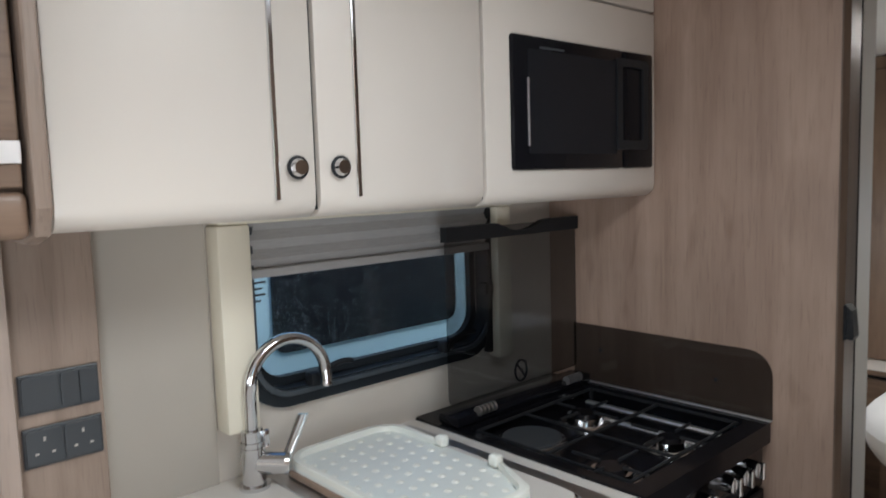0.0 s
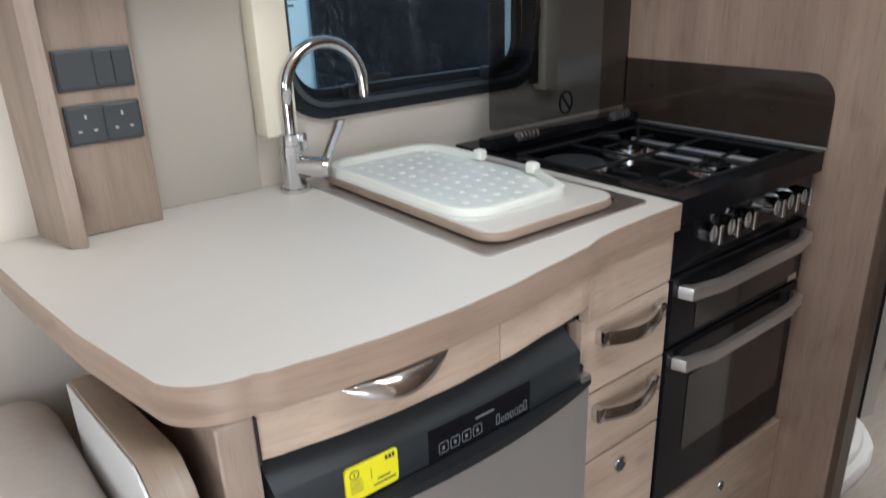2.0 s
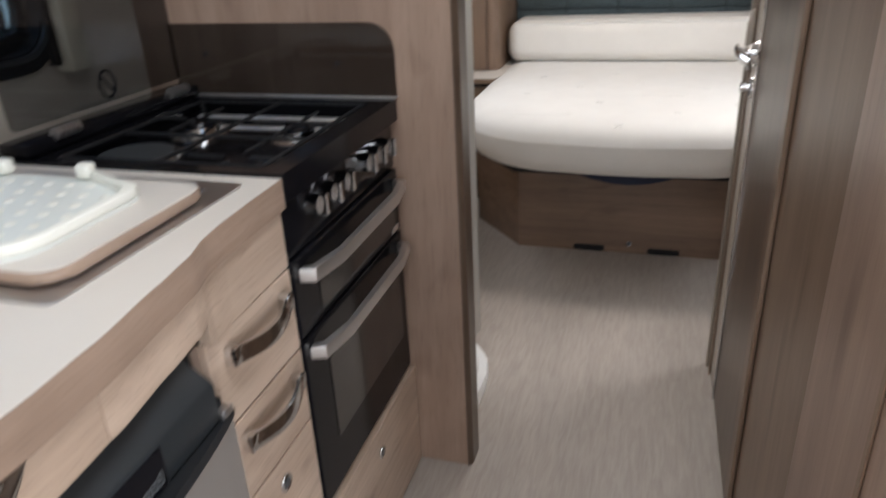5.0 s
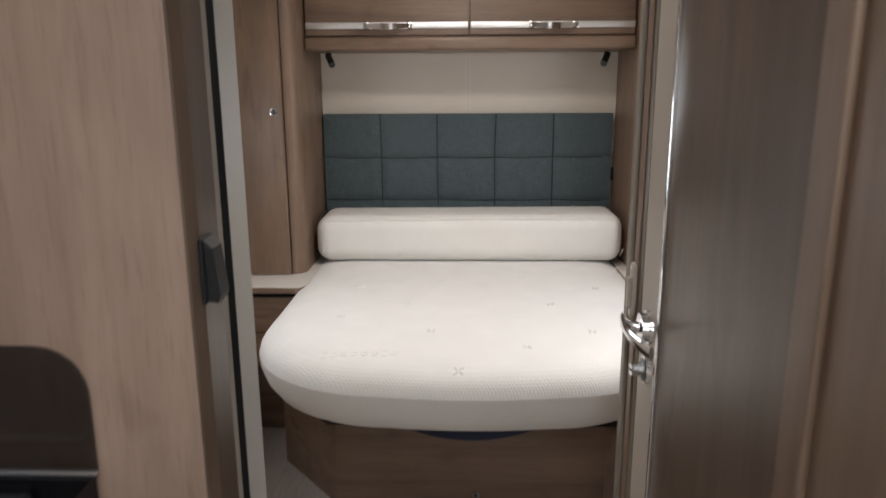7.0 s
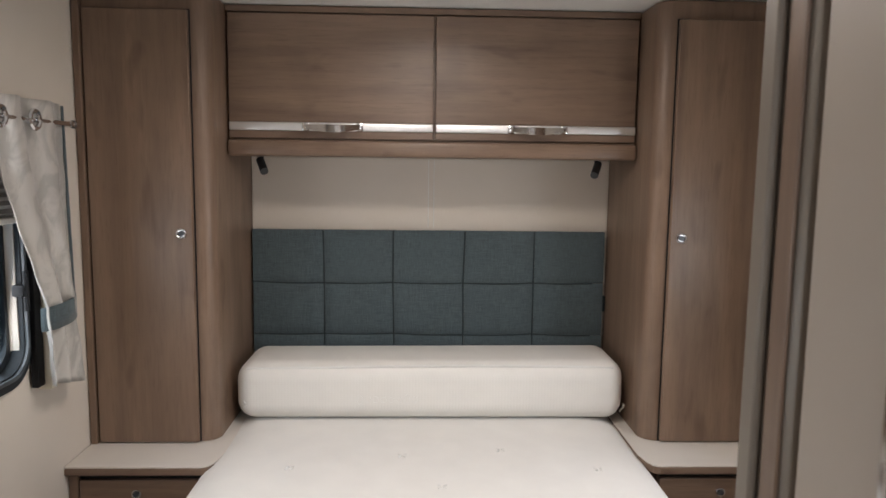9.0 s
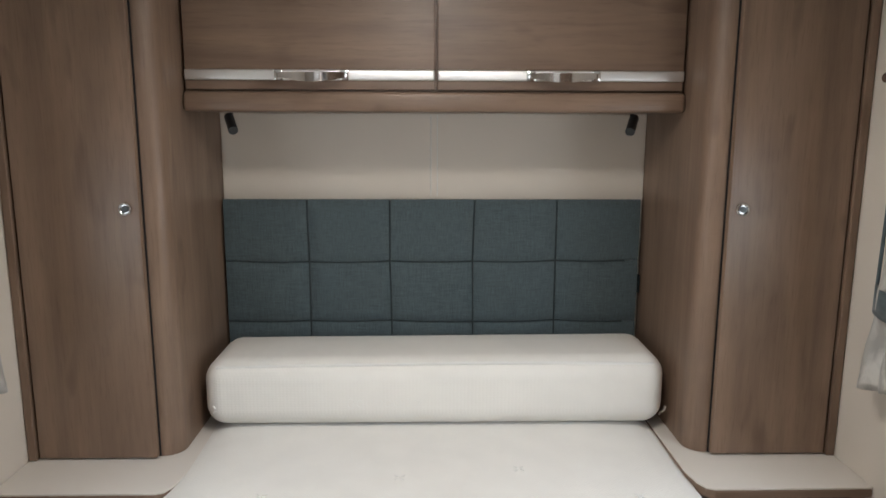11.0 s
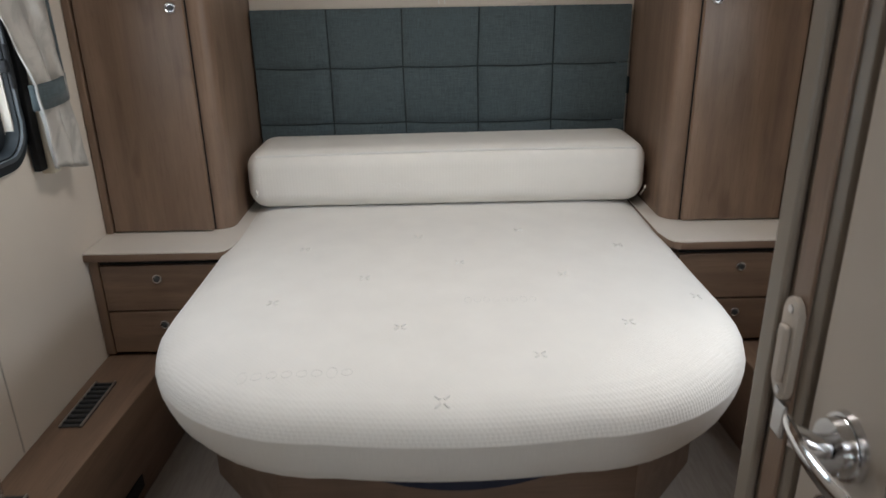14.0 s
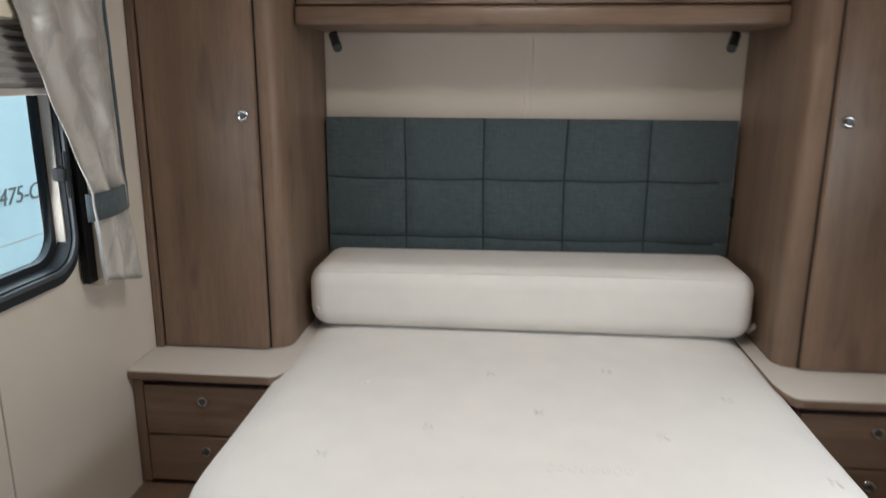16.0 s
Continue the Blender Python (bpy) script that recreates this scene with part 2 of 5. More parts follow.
IVORY = paint("ivory_plastic", (0.74, 0.68, 0.55), 0.4, 0.03, 160, 0.03)
MAT = paint("drainer_mat_plastic", (0.87, 0.87, 0.80), 0.5, 0.03, 160, 0.03)
MATTRESS = knit("mattress_ticking", (0.795, 0.778, 0.742))
BOLSTER = knit("bolster_ticking", (0.78, 0.755, 0.71), 0.10)
TEAL = fabric("teal_weave", (0.064, 0.088, 0.098), vary=0.30)
# near-black teal: shade of the headboard's gaps and creases put into colour
TEAL_DARK = fabric("dark_teal_cloth", (0.014, 0.024, 0.028))
CURTAIN = satin("silver_satin_cloth", (0.46, 0.44, 0.41))
CUSHION = fabric("beige_upholstery", (0.52, 0.45, 0.40), vary=0.06, relief=0.25)
BLIND = fabric("grey_pleated_blind", (0.34, 0.33, 0.32), vary=0.08, relief=0.1)
NAVY = fabric("navy_webbing", (0.012, 0.016, 0.035), vary=0.2)
YELLOW = paint("yellow_sticker", (0.80, 0.72, 0.02), 0.4, 0.03, 160, 0.0)
INK = paint("dark_print", (0.05, 0.05, 0.05), 0.5, 0.0, 100, 0.0)
PALE = paint("pale_print", (0.15, 0.16, 0.165), 0.5, 0.0, 100, 0.0)
BORDER = fabric("mattress_border_cloth", (0.715, 0.695, 0.655), vary=0.03, relief=0.12)
STITCH = paint("stitch_mark", (0.73, 0.72, 0.69), 0.8, 0.03, 300, 0.1)
SMOKED = clear("smoked_glass", (0.60, 0.605, 0.61))
GLASS = clear("window_acrylic", (0.90, 0.97, 0.98))
WETGLASS = clear("rain_spotted_acrylic", (0.86, 0.92, 0.95), drops=True)
ACRYL = clear("shower_acrylic", (0.95, 0.95, 0.95))
VAN = paint("white_caravan_panel", (0.60, 0.79, 0.83), 0.35, 0.02, 20, 0.02)
OVEN_GLASS = paint("smoked_oven_glass", (0.022, 0.020, 0.019), 0.14, 0.1, 60, 0.0, coat=0.3)
MAT_SHEET = paint("translucent_mat_plastic", (0.79, 0.82, 0.78), 0.38, 0.03, 160, 0.03)
DARKGLASS = paint("dark_caravan_window", (0.012, 0.013, 0.016), 0.12, 0.05, 20, 0.0)
GROUND = paint("wet_asphalt", (0.06, 0.062, 0.06), 0.6, 0.25, 60, 0.4)
GRASS = paint("grass", (0.085, 0.115, 0.055), 0.9, 0.4, 80, 0.6)


def vinyl():
    m, nt, b = shader("floor_vinyl", 0.45)
    mp = coords(nt, (26, 3.0, 1), False)
    fine = noise_node(nt, mp, 3.0, 6, 0.7, 0.5)
    big = noise_node(nt, coords(nt, (4, 0.7, 1), False), 1.5, 3)
    r1 = ramp(nt, ((0.36, (0.37, 0.322, 0.283)), (0.62, (0.445, 0.396, 0.35))))
    nt.links.new(fine.outputs[0], r1.inputs[0])
    r2 = ramp(nt, ((0.3, (0.84, 0.84, 0.84)), (0.7, (1, 1, 1))))
    nt.links.new(big.outputs[0], r2.inputs[0])
    nt.links.new(mixed(nt, r1.outputs[0], r2.outputs[0], 1.0), b.inputs["Base Color"])
    bump(nt, b, fine.outputs[0], 0.1, 0.001)
    return m


VINYL = vinyl()
for dull in (BLACK, BLACK_MATT, RUBBER, DARKGLASS):
    dull.node_tree.nodes["Principled BSDF"].inputs["Specular IOR Level"].default_value = 0.16


# ---- shapes ----


def linked(name, bm, mat, parent=None, label="", smooth=False):
    """One mesh object from a bmesh in world metres; under a parent it keeps its place."""
    base = Vector((0, 0, 0))
    if parent:
        p = parent
        while p:
            base += p.location
            p = p.parent
    else:
        lo = [min(v.co[i] for v in bm.verts) for i in range(3)]
        hi = [max(v.co[i] for v in bm.verts) for i in range(3)]
        base = Vector(((lo[0] + hi[0]) / 2, (lo[1] + hi[1]) / 2, lo[2]))
    bmesh.ops.translate(bm, verts=bm.verts, vec=-base)
    bmesh.ops.recalc_face_normals(bm, faces=bm.faces)
    me = bpy.data.meshes.new(name)
    bm.to_mesh(me)
    bm.free()
    me.materials.append(mat)
    if smooth:
        for p in me.polygons:
            p.use_smooth = True
        me.set_sharp_from_angle(angle=radians(40))
    ob = new(name, me)
    if parent:
        ob.parent = parent
    else:
        ob.location = base
    if label:
        ob["label"] = label
    return ob


def thing(name, at, label, category, group="", kind=""):
    return tagged(place(name, at), label, category, group, kind)


def place(name, at):
    ob = new(name)
    ob.location, ob.empty_display_size = at, 0.05
    return ob


def cube(b, bm=None, bevel=0.003, seg=2):
    """A box from x0, x1, y0, y1, z0, z1 with rounded edges."""
    out = bm or bmesh.new()
    t = bmesh.new()
    bmesh.ops.create_cube(t, size=1)
    x0, x1, y0, y1, z0, z1 = b
    for v in t.verts:
        v.co = ((x0 + x1) / 2 + v.co.x * (x1 - x0), (y0 + y1) / 2 + v.co.y * (y1 - y0), (z0 + z1) / 2 + v.co.z * (z1 - z0))
    bevel = min(bevel, 0.45 * min(x1 - x0, y1 - y0, z1 - z0))
    if bevel > 0:
        bmesh.ops.bevel(t, geom=t.edges, offset=bevel, segments=seg, affect="EDGES", profile=0.5)
    return joined(out, t)


def joined(out, t):
    idx = {}
    for v in t.verts:
        idx[v] = out.verts.new(v.co)
    for f in t.faces:
        out.faces.new([idx[v] for v in f.verts])
    t.free()
    return out


def box(name, b, mat, parent=None, label="", bevel=0.003, seg=2):
    return linked(name, cube(b, None, bevel, seg), mat, parent, label, bevel > 0.004)


def rod(a, b, r, bm=None, n=14, r2=None):
    """A capped cylinder or cone from a to b."""
    out = bm or bmesh.new()
    t = bmesh.new()
    a, b = Vector(a), Vector(b)
    bmesh.ops.create_cone(t, cap_ends=True, segments=n, radius1=r, radius2=r if r2 is None else r2, depth=(b - a).length)
    q = (b - a).to_track_quat("Z", "Y").to_matrix().to_4x4()
    bmesh.ops.transform(t, matrix=Matrix.Translation((a + b) / 2) @ q, verts=t.verts)
    return joined(out, t)


def tube(points, r, bm=None, n=12, flat=1.0):
    """A round bar along points; flat squeezes it in its own up direction."""
    out = bm or bmesh.new()
    pts = [Vector(p) for p in points]
    rings, up = [], None
    for i, p in enumerate(pts):
        d = (pts[min(i + 1, len(pts) - 1)] - pts[max(i - 1, 0)]).normalized()
        if up is None:
            up = d.orthogonal().normalized()
        side = d.cross(up).normalized()
        up = side.cross(d).normalized()
        rings.append([out.verts.new(p + r * (math.cos(k / n * math.tau) * side + flat * math.sin(k / n * math.tau) * up)) for k in range(n)])
    for a, b in zip(rings, rings[1:]):
        for k in range(n):
            out.faces.new((a[k], a[(k + 1) % n], b[(k + 1) % n], b[k]))
    out.faces.new(rings[0])
    out.faces.new(rings[-1])
    return out


def prism(outline, lo, hi, axis="z", bm=None, bevel=0.0):
    """An outline pushed along an axis; its two coordinates are the other axes in order."""
    out = bm or bmesh.new()
    t = bmesh.new()

    def co(p, h):
        return {"z": (p[0], p[1], h), "y": (p[0], h, p[1]), "x": (h, p[0], p[1])}[axis]

    a, b = [t.verts.new(co(p, lo)) for p in outline], [t.verts.new(co(p, hi)) for p in outline]
    n = len(outline)
    caps = [t.faces.new(a), t.faces.new(b[::-1])]
    for i in range(n):
        t.faces.new((a[i], b[i], b[(i + 1) % n], a[(i + 1) % n]))
    if bevel:
        edges = list({e for f in caps for e in f.edges})
        bmesh.ops.bevel(t, geom=edges, offset=bevel, segments=2, affect="EDGES", profile=0.5)
    return joined(out, t)


def round_rect(x0, x1, y0, y1, r, n=6):
    pts = []
    for cx, cy, a in ((x1 - r, y1 - r, 0), (x0 + r, y1 - r, 90), (x0 + r, y0 + r, 180), (x1 - r, y0 + r, 270)):
        for k in range(n + 1):
            t = radians(a + 90 * k / n)
            pts.append((cx + r * math.cos(t), cy + r * math.sin(t)))
    return pts


def loop_frame(outer, inner, lo, hi, axis, bm=None):
    """A closed frame between two outlines with the same number of points."""
    out = bm or bmesh.new()

    def co(p, h):
        return {"z": (p[0], p[1], h), "y": (p[0], h, p[1]), "x": (h, p[0], p[1])}[axis]

    rows = [[out.verts.new(co(p, h)) for p in o] for o, h in ((outer, lo), (outer, hi), (inner, hi), (inner, lo))]
    n = len(outer)
    for i in range(4):
        a, b = rows[i], rows[(i + 1) % 4]
        for k in range(n):
            out.faces.new((a[k], a[(k + 1) % n], b[(k + 1) % n], b[k]))
    return out


def smooth01(t):
    t = max(0.0, min(1.0, t))
    return t * t * (3 - 2 * t)


def wall_with(name, axis, lo, hi, a0, a1, z0, z1, holes, mat):
    """A wall slab between lo and hi on its axis, with rectangular openings (a, b, low, high)."""
    bm = bmesh.new()

    def piece(a, b, c, d):
        if b - a > 1e-4 and d - c > 1e-4:
            cube((lo, hi, a, b, c, d) if axis == "x" else (a, b, lo, hi, c, d), bm, 0)

    cur = a0
    for a, b, c, d in sorted(holes):
        piece(cur, a, z0, z1)
        piece(a, b, z0, c)
        piece(a, b, d, z1)
        cur = b
    piece(cur, a1, z0, z1)
    return tagged(linked(name, bm, mat), kind="structure")


def structure(ob, label=""):
    return tagged(ob, label, kind="structure")

# ---- the shell of the caravan ----
W, YE, YF, ZC = 1.04, 0.0, -6.25, 1.975      # half width, bed end, lounge end, ceiling
structure(box("floor", (-W, W, YF, YE, -0.04, 0.0), VINYL, bevel=0), "grey-brown wood-effect vinyl floor")
# second opening is an unseen addition that carries the kitchen fill light
ROOF = [(-0.17, 0.17, -1.38, -1.04), (-0.2, 0.28, -3.75, -3.15)]
bm = bmesh.new()
ycut = YF
for x0, x1, y0, y1 in sorted(ROOF, key=lambda r: r[2]):
    for b in ((-W - 0.04, W + 0.04, ycut, y0), (-W - 0.04, x0, y0, y1), (x1, W + 0.04, y0, y1)):
        cube((*b, ZC, ZC + 0.04), bm, 0)
    ycut = y1
cube((-W - 0.04, W + 0.04, ycut, YE, ZC, ZC + 0.04), bm, 0)
structure(linked("ceiling", bm, CEIL), "white ceiling board")
for x0, x1, y0, y1 in ROOF:
    rl = structure(place("rooflight", ((x0 + x1) / 2, (y0 + y1) / 2, ZC)), "white-framed rooflight out of view")
    linked("frame", loop_frame(round_rect(x0 - 0.04, x1 + 0.04, y0 - 0.04, y1 + 0.04, 0.03, 5), round_rect(x0 + 0.01, x1 - 0.01, y0 + 0.01, y1 - 0.01, 0.02, 5), ZC - 0.012, ZC + 0.03, "z"), WHITE_PL, rl, "", True)
    dome = box("dome", (x0, x1, y0, y1, ZC + 0.041, ZC + 0.046), GLASS, rl, bevel=0)
    dome.visible_shadow = False
wall_with("wall_left", "x", -W - 0.035, -W, YF - 0.04, YE + 0.04, -0.04, ZC,
          [(-3.42, -2.80, 1.085, 1.46), (-1.60, -0.87, 0.96, 1.50)], WALL)
wall_with("wall_right", "x", W, W + 0.035, YF - 0.04, YE + 0.04, -0.04, ZC, [(-1.60, -0.87, 0.96, 1.50), (-4.75, -4.15, 0.1, 1.8)], WALL)
wall_with("wall_bed_end", "y", YE, YE + 0.04, -W - 0.035, W + 0.035, -0.04, ZC, [], WALL)
wall_with("wall_lounge_end", "y", YF - 0.04, YF, -W - 0.035, W + 0.035, -0.04, ZC, [(-0.85, 0.85, 0.98, 1.58)], WALL)

# partition beside the cooker, with a solid end strip
part_wall = structure(box("partition_kitchen", (-W, -0.3155, -2.53, -2.512, 0, ZC), PANEL, bevel=0.002), "upright oak-effect partition panel beside the cooker")
structure(box("partition_shower", (-W, -0.3085, -2.5115, -2.462, 0, ZC), WALL, bevel=0))
structure(linked("trim", prism([(-0.3150, -2.5318), (-0.3120, -2.5318), (-0.303, -2.520), (-0.303, -2.4635), (-0.305, -2.4615), (-0.3080, -2.4615), (-0.3080, -2.5110), (-0.3150, -2.5110)], 0, ZC, "z"), ELM_DARK), "dark brown end strip of the partition")
# washroom side: jamb, wall above and beside the door, pillar
structure(box("partition_washroom_rear", (0.351, W, -1.975, -1.93, 0, ZC), ELM_V, bevel=0.002))
jamb = structure(box("door_jamb", (0.300, 0.350, -2.0, -1.915, 0, ZC), FRAME_BROWN, bevel=0.008), "taupe washroom door jamb")
box("rebate", (0.2955, 0.2995, -1.985, -1.955, 0, ZC), ELM_V, jamb, bevel=0.002)
box("bead", (0.290, 0.2995, -1.945, -1.915, 0, ZC), FRAME_BROWN, jamb, bevel=0.004)
structure(box("partition_washroom_side", (0.30, 0.345, -3.05, -2.585, 0, ZC), ELM_V, bevel=0.002))
trim = structure(box("trim", (0.289, 0.299, -2.64, -2.59, 0, ZC), ELM_V, bevel=0.004))
structure(box("partition_pillar", (0.29, W, -3.62, -3.05, 0, ZC), PANEL, bevel=0.01))
structure(box("trim", (0.2865, 0.2895, -3.31, -3.30, 0, ZC), ELM_V, bevel=0.001))


# ---- outside ----
structure(linked("ground", cube((-400, 400, -400, 400, -0.75, -0.7), None, 0), GROUND))
structure(linked("grass_verge", cube((-60, -6.5, -60, 60, -0.7, -0.66), None, 0), GRASS))


def neighbour():
    """White caravan parked alongside, with a tinted window and its model number on the side."""
    van = thing("caravan", (-3.4, -1.8, -0.7), "white touring caravan parked alongside with model number", "caravan")
    box("body", (-4.5, -2.4, -5.4, 1.45, -0.35, 2.0), VAN, van, bevel=0.08, seg=4)
    linked("window", prism(round_rect(-2.64, -1.62, 0.80, 1.50, 0.05), -2.402, -2.38, "x", bevel=0.006), DARKGLASS, van, "dark tinted window")
    box("skirt", (-4.4, -2.42, -5.3, 1.35, -0.6, -0.35), SLATE, van)
    linked("wheel", rod((-2.47, -1.9, -0.4), (-2.65, -1.9, -0.4), 0.3, n=28), BLACK_MATT, van, "black tyre", True)
    cu = bpy.data.curves.new("lettering", "FONT")
    cu.body, cu.size, cu.extrude, cu.shear = "475-CK", 0.115, 0.0015, 0.25
    ob = new("lettering_source", cu)
    me = bpy.data.meshes.new_from_object(ob.evaluated_get(bpy.context.evaluated_depsgraph_get()))
    bpy.data.objects.remove(ob)
    me.materials.clear()
    me.materials.append(PALE)
    txt = new("lettering", me)
    txt.parent = van
    txt.matrix_local = Matrix.Translation(Vector((-2.397, 0.70, 0.77)) - van.location) @ pose(0, 0, 0, 90, 0, 90)
    for dz in (0.0, 0.022):
        bm = tube([(-2.397, 1.05 + 0.17 * k / 12, 0.865 + dz * (1 - k / 12) + 0.02 * math.sin(k / 12 * math.pi)) for k in range(13)], 0.0035, None, 6)
        linked("swoosh", bm, SLATE, van)
    box("waist_seam", (-2.4005, -2.398, -5.3, 1.4, 0.585, 0.590), GREIGE, van, bevel=0)
    return van


neighbour()


# ---- windows ----
def window(name, side, y0, y1, z0, z1, pane, handles):
    """A caravan window: black rubber surround, hinged acrylic pane, cream cassette rails and pleated blind."""
    s = -1 if side < 0 else 1
    xw = s * W
    win = structure(place(name, (xw, (y0 + y1) / 2, z0)), "black-framed caravan window with pleated blind")
    n = 8
    linked("frame", loop_frame(round_rect(y0, y1, z0, z1, 0.10, n), round_rect(y0 + 0.036, y1 - 0.036, z0 + 0.036, z1 - 0.036, 0.07, n), xw - s * 0.012, xw + s * 0.02, "x"), RUBBER, win, "", True)
    linked("sash", loop_frame(round_rect(y0 + 0.03, y1 - 0.03, z0 + 0.03, z1 - 0.03, 0.075, n), round_rect(y0 + 0.052, y1 - 0.052, z0 + 0.052, z1 - 0.052, 0.06, n), xw + s * 0.022, xw + s * 0.04, "x"), RUBBER, win, "", True)
    linked("gasket", loop_frame(round_rect(y0 + 0.022, y1 - 0.022, z0 + 0.022, z1 - 0.022, 0.082, n), round_rect(y0 + 0.032, y1 - 0.032, z0 + 0.032, z1 - 0.032, 0.074, n), xw - s * 0.020, xw - s * 0.012, "x"), GASKET, win, "grey inner gasket", True)
    pn = linked("pane", prism(round_rect(y0 + 0.04, y1 - 0.04, z0 + 0.04, z1 - 0.04, 0.07, n), xw + s * 0.028, xw + s * 0.032, "x"), pane, win)
    pn.visible_shadow = False
    for hy, hz, up in handles:
        bm = bmesh.new()
        cube((min(xw - s * 0.03, xw), max(xw - s * 0.03, xw), hy - 0.016, hy + 0.016, hz - 0.014, hz + 0.016), bm, 0.006)
        if up:
            tube([(xw - s * 0.028, hy, hz - 0.05 + 0.01 * k) for k in range(11)], 0.007, bm, 8)
        else:
            tube([(xw - s * 0.032, hy + 0.008 * k, hz + 0.012 + 0.016 * math.sin(k / 10 * 2.2)) for k in range(11)], 0.006, bm, 8)
        linked("catch", bm, BLACK_MATT, win, "", True)
    return win


def pleats(parent, side, y0, y1, z0, z1, step=0.017):
    s = -1 if side < 0 else 1
    bm = bmesh.new()
    n = max(2, round((z1 - z0) / step))
    rows = []
    for i in range(n + 1):
        x = s * (W - 0.014 - (0.010 if i % 2 else 0.0))
        z = z0 + (z1 - z0) * i / n
        rows.append([bm.verts.new((x, y, z)) for y in (y0, y1)])
    for a, b in zip(rows, rows[1:]):
        bm.faces.new((a[0], a[1], b[1], b[0]))
    ob = linked("blind", bm, BLIND, parent, "grey pleated blind, partly drawn down")
    sol = ob.modifiers.new("thickness", "SOLIDIFY")
    sol.thickness = 0.002
    return ob


kw = window("window_1", -1, -3.455, -2.765, 1.055, 1.50, WETGLASS, [(-3.30, 1.10, False), (-2.94, 1.10, False), (-2.80, 1.22, True)])
pleats(kw, -1, -3.44, -2.80, 1.335, 1.425)
box("blind_bar", (-1.03, -1.008, -3.44, -2.80, 1.318, 1.335), BLIND, kw, bevel=0.003)
box("side_rail", (-1.036, -0.985, -3.507, -3.443, 1.045, 1.4215), IVORY, kw, "ivory plastic side rail", 0.006)
box("side_rail", (-1.036, -0.995, -2.785, -2.735, 1.045, 1.4215), IVORY, kw, "ivory plastic side rail", 0.006)
box("cassette", (-1.036, -0.982, -3.507, -2.735, 1.422, 1.53), IVORY, kw, bevel=0.008)

box("rail_groove", (-1.034, -1.016, -2.802, -2.786, 1.06, 1.42), BLACK_MATT, kw, bevel=0.002)
for k, w in enumerate((0.03, 0.022, 0.028, 0.018)):
    box("print_bar", (-1.0672, -1.0665, -3.405, -3.405 + w, 1.300 - 0.012 * k, 1.304 - 0.012 * k), SLATE, kw, bevel=0)

bw = window("window_2", -1, -1.63, -0.83, 0.925, 1.52, GLASS, [(-0.875, 1.16, True), (-1.22, 0.955, False)])
pleats(bw, -1, -1.61, -0.845, 1.345, 1.47, 0.0095)
box("cassette", (-1.036, -0.985, -1.66, -0.80, 1.471, 1.54), IVORY, bw, bevel=0.008)
box("blind_bar", (-1.032, -1.006, -1.61, -0.845, 1.33, 1.345), GREIGE, bw, bevel=0.003)
box("side_rail", (-1.036, -1.0, -0.80, -0.765, 0.885, 1.47), IVORY, bw, bevel=0.005)
box("rail_groove", (-1.034, -1.016, -0.835, -0.801, 0.90, 1.47), BLACK_MATT, bw, bevel=0.002)
rw = window("window_3", 1, -1.63, -0.83, 0.925, 1.52, GLASS, [(-0.875, 1.16, True)])
pleats(rw, 1, -1.61, -0.845, 1.345, 1.47, 0.0095)
box("cassette", (0.985, 1.036, -1.66, -0.80, 1.471, 1.54), IVORY, rw, bevel=0.008)
box("side_rail", (1.0, 1.036, -0.80, -0.765, 0.885, 1.47), IVORY, rw, bevel=0.005)
box("rail_groove", (1.016, 1.034, -0.835, -0.801, 0.90, 1.47), BLACK_MATT, rw, bevel=0.002)
for nm, b in (("window_4", (-0.85, 0.85, -6.285, -6.28, 0.98, 1.58)), ("window_5", (1.065, 1.07, -4.75, -4.15, 0.1, 1.8))):
    ob = structure(box(nm, b, GLASS, bevel=0))
    ob.visible_shadow = False


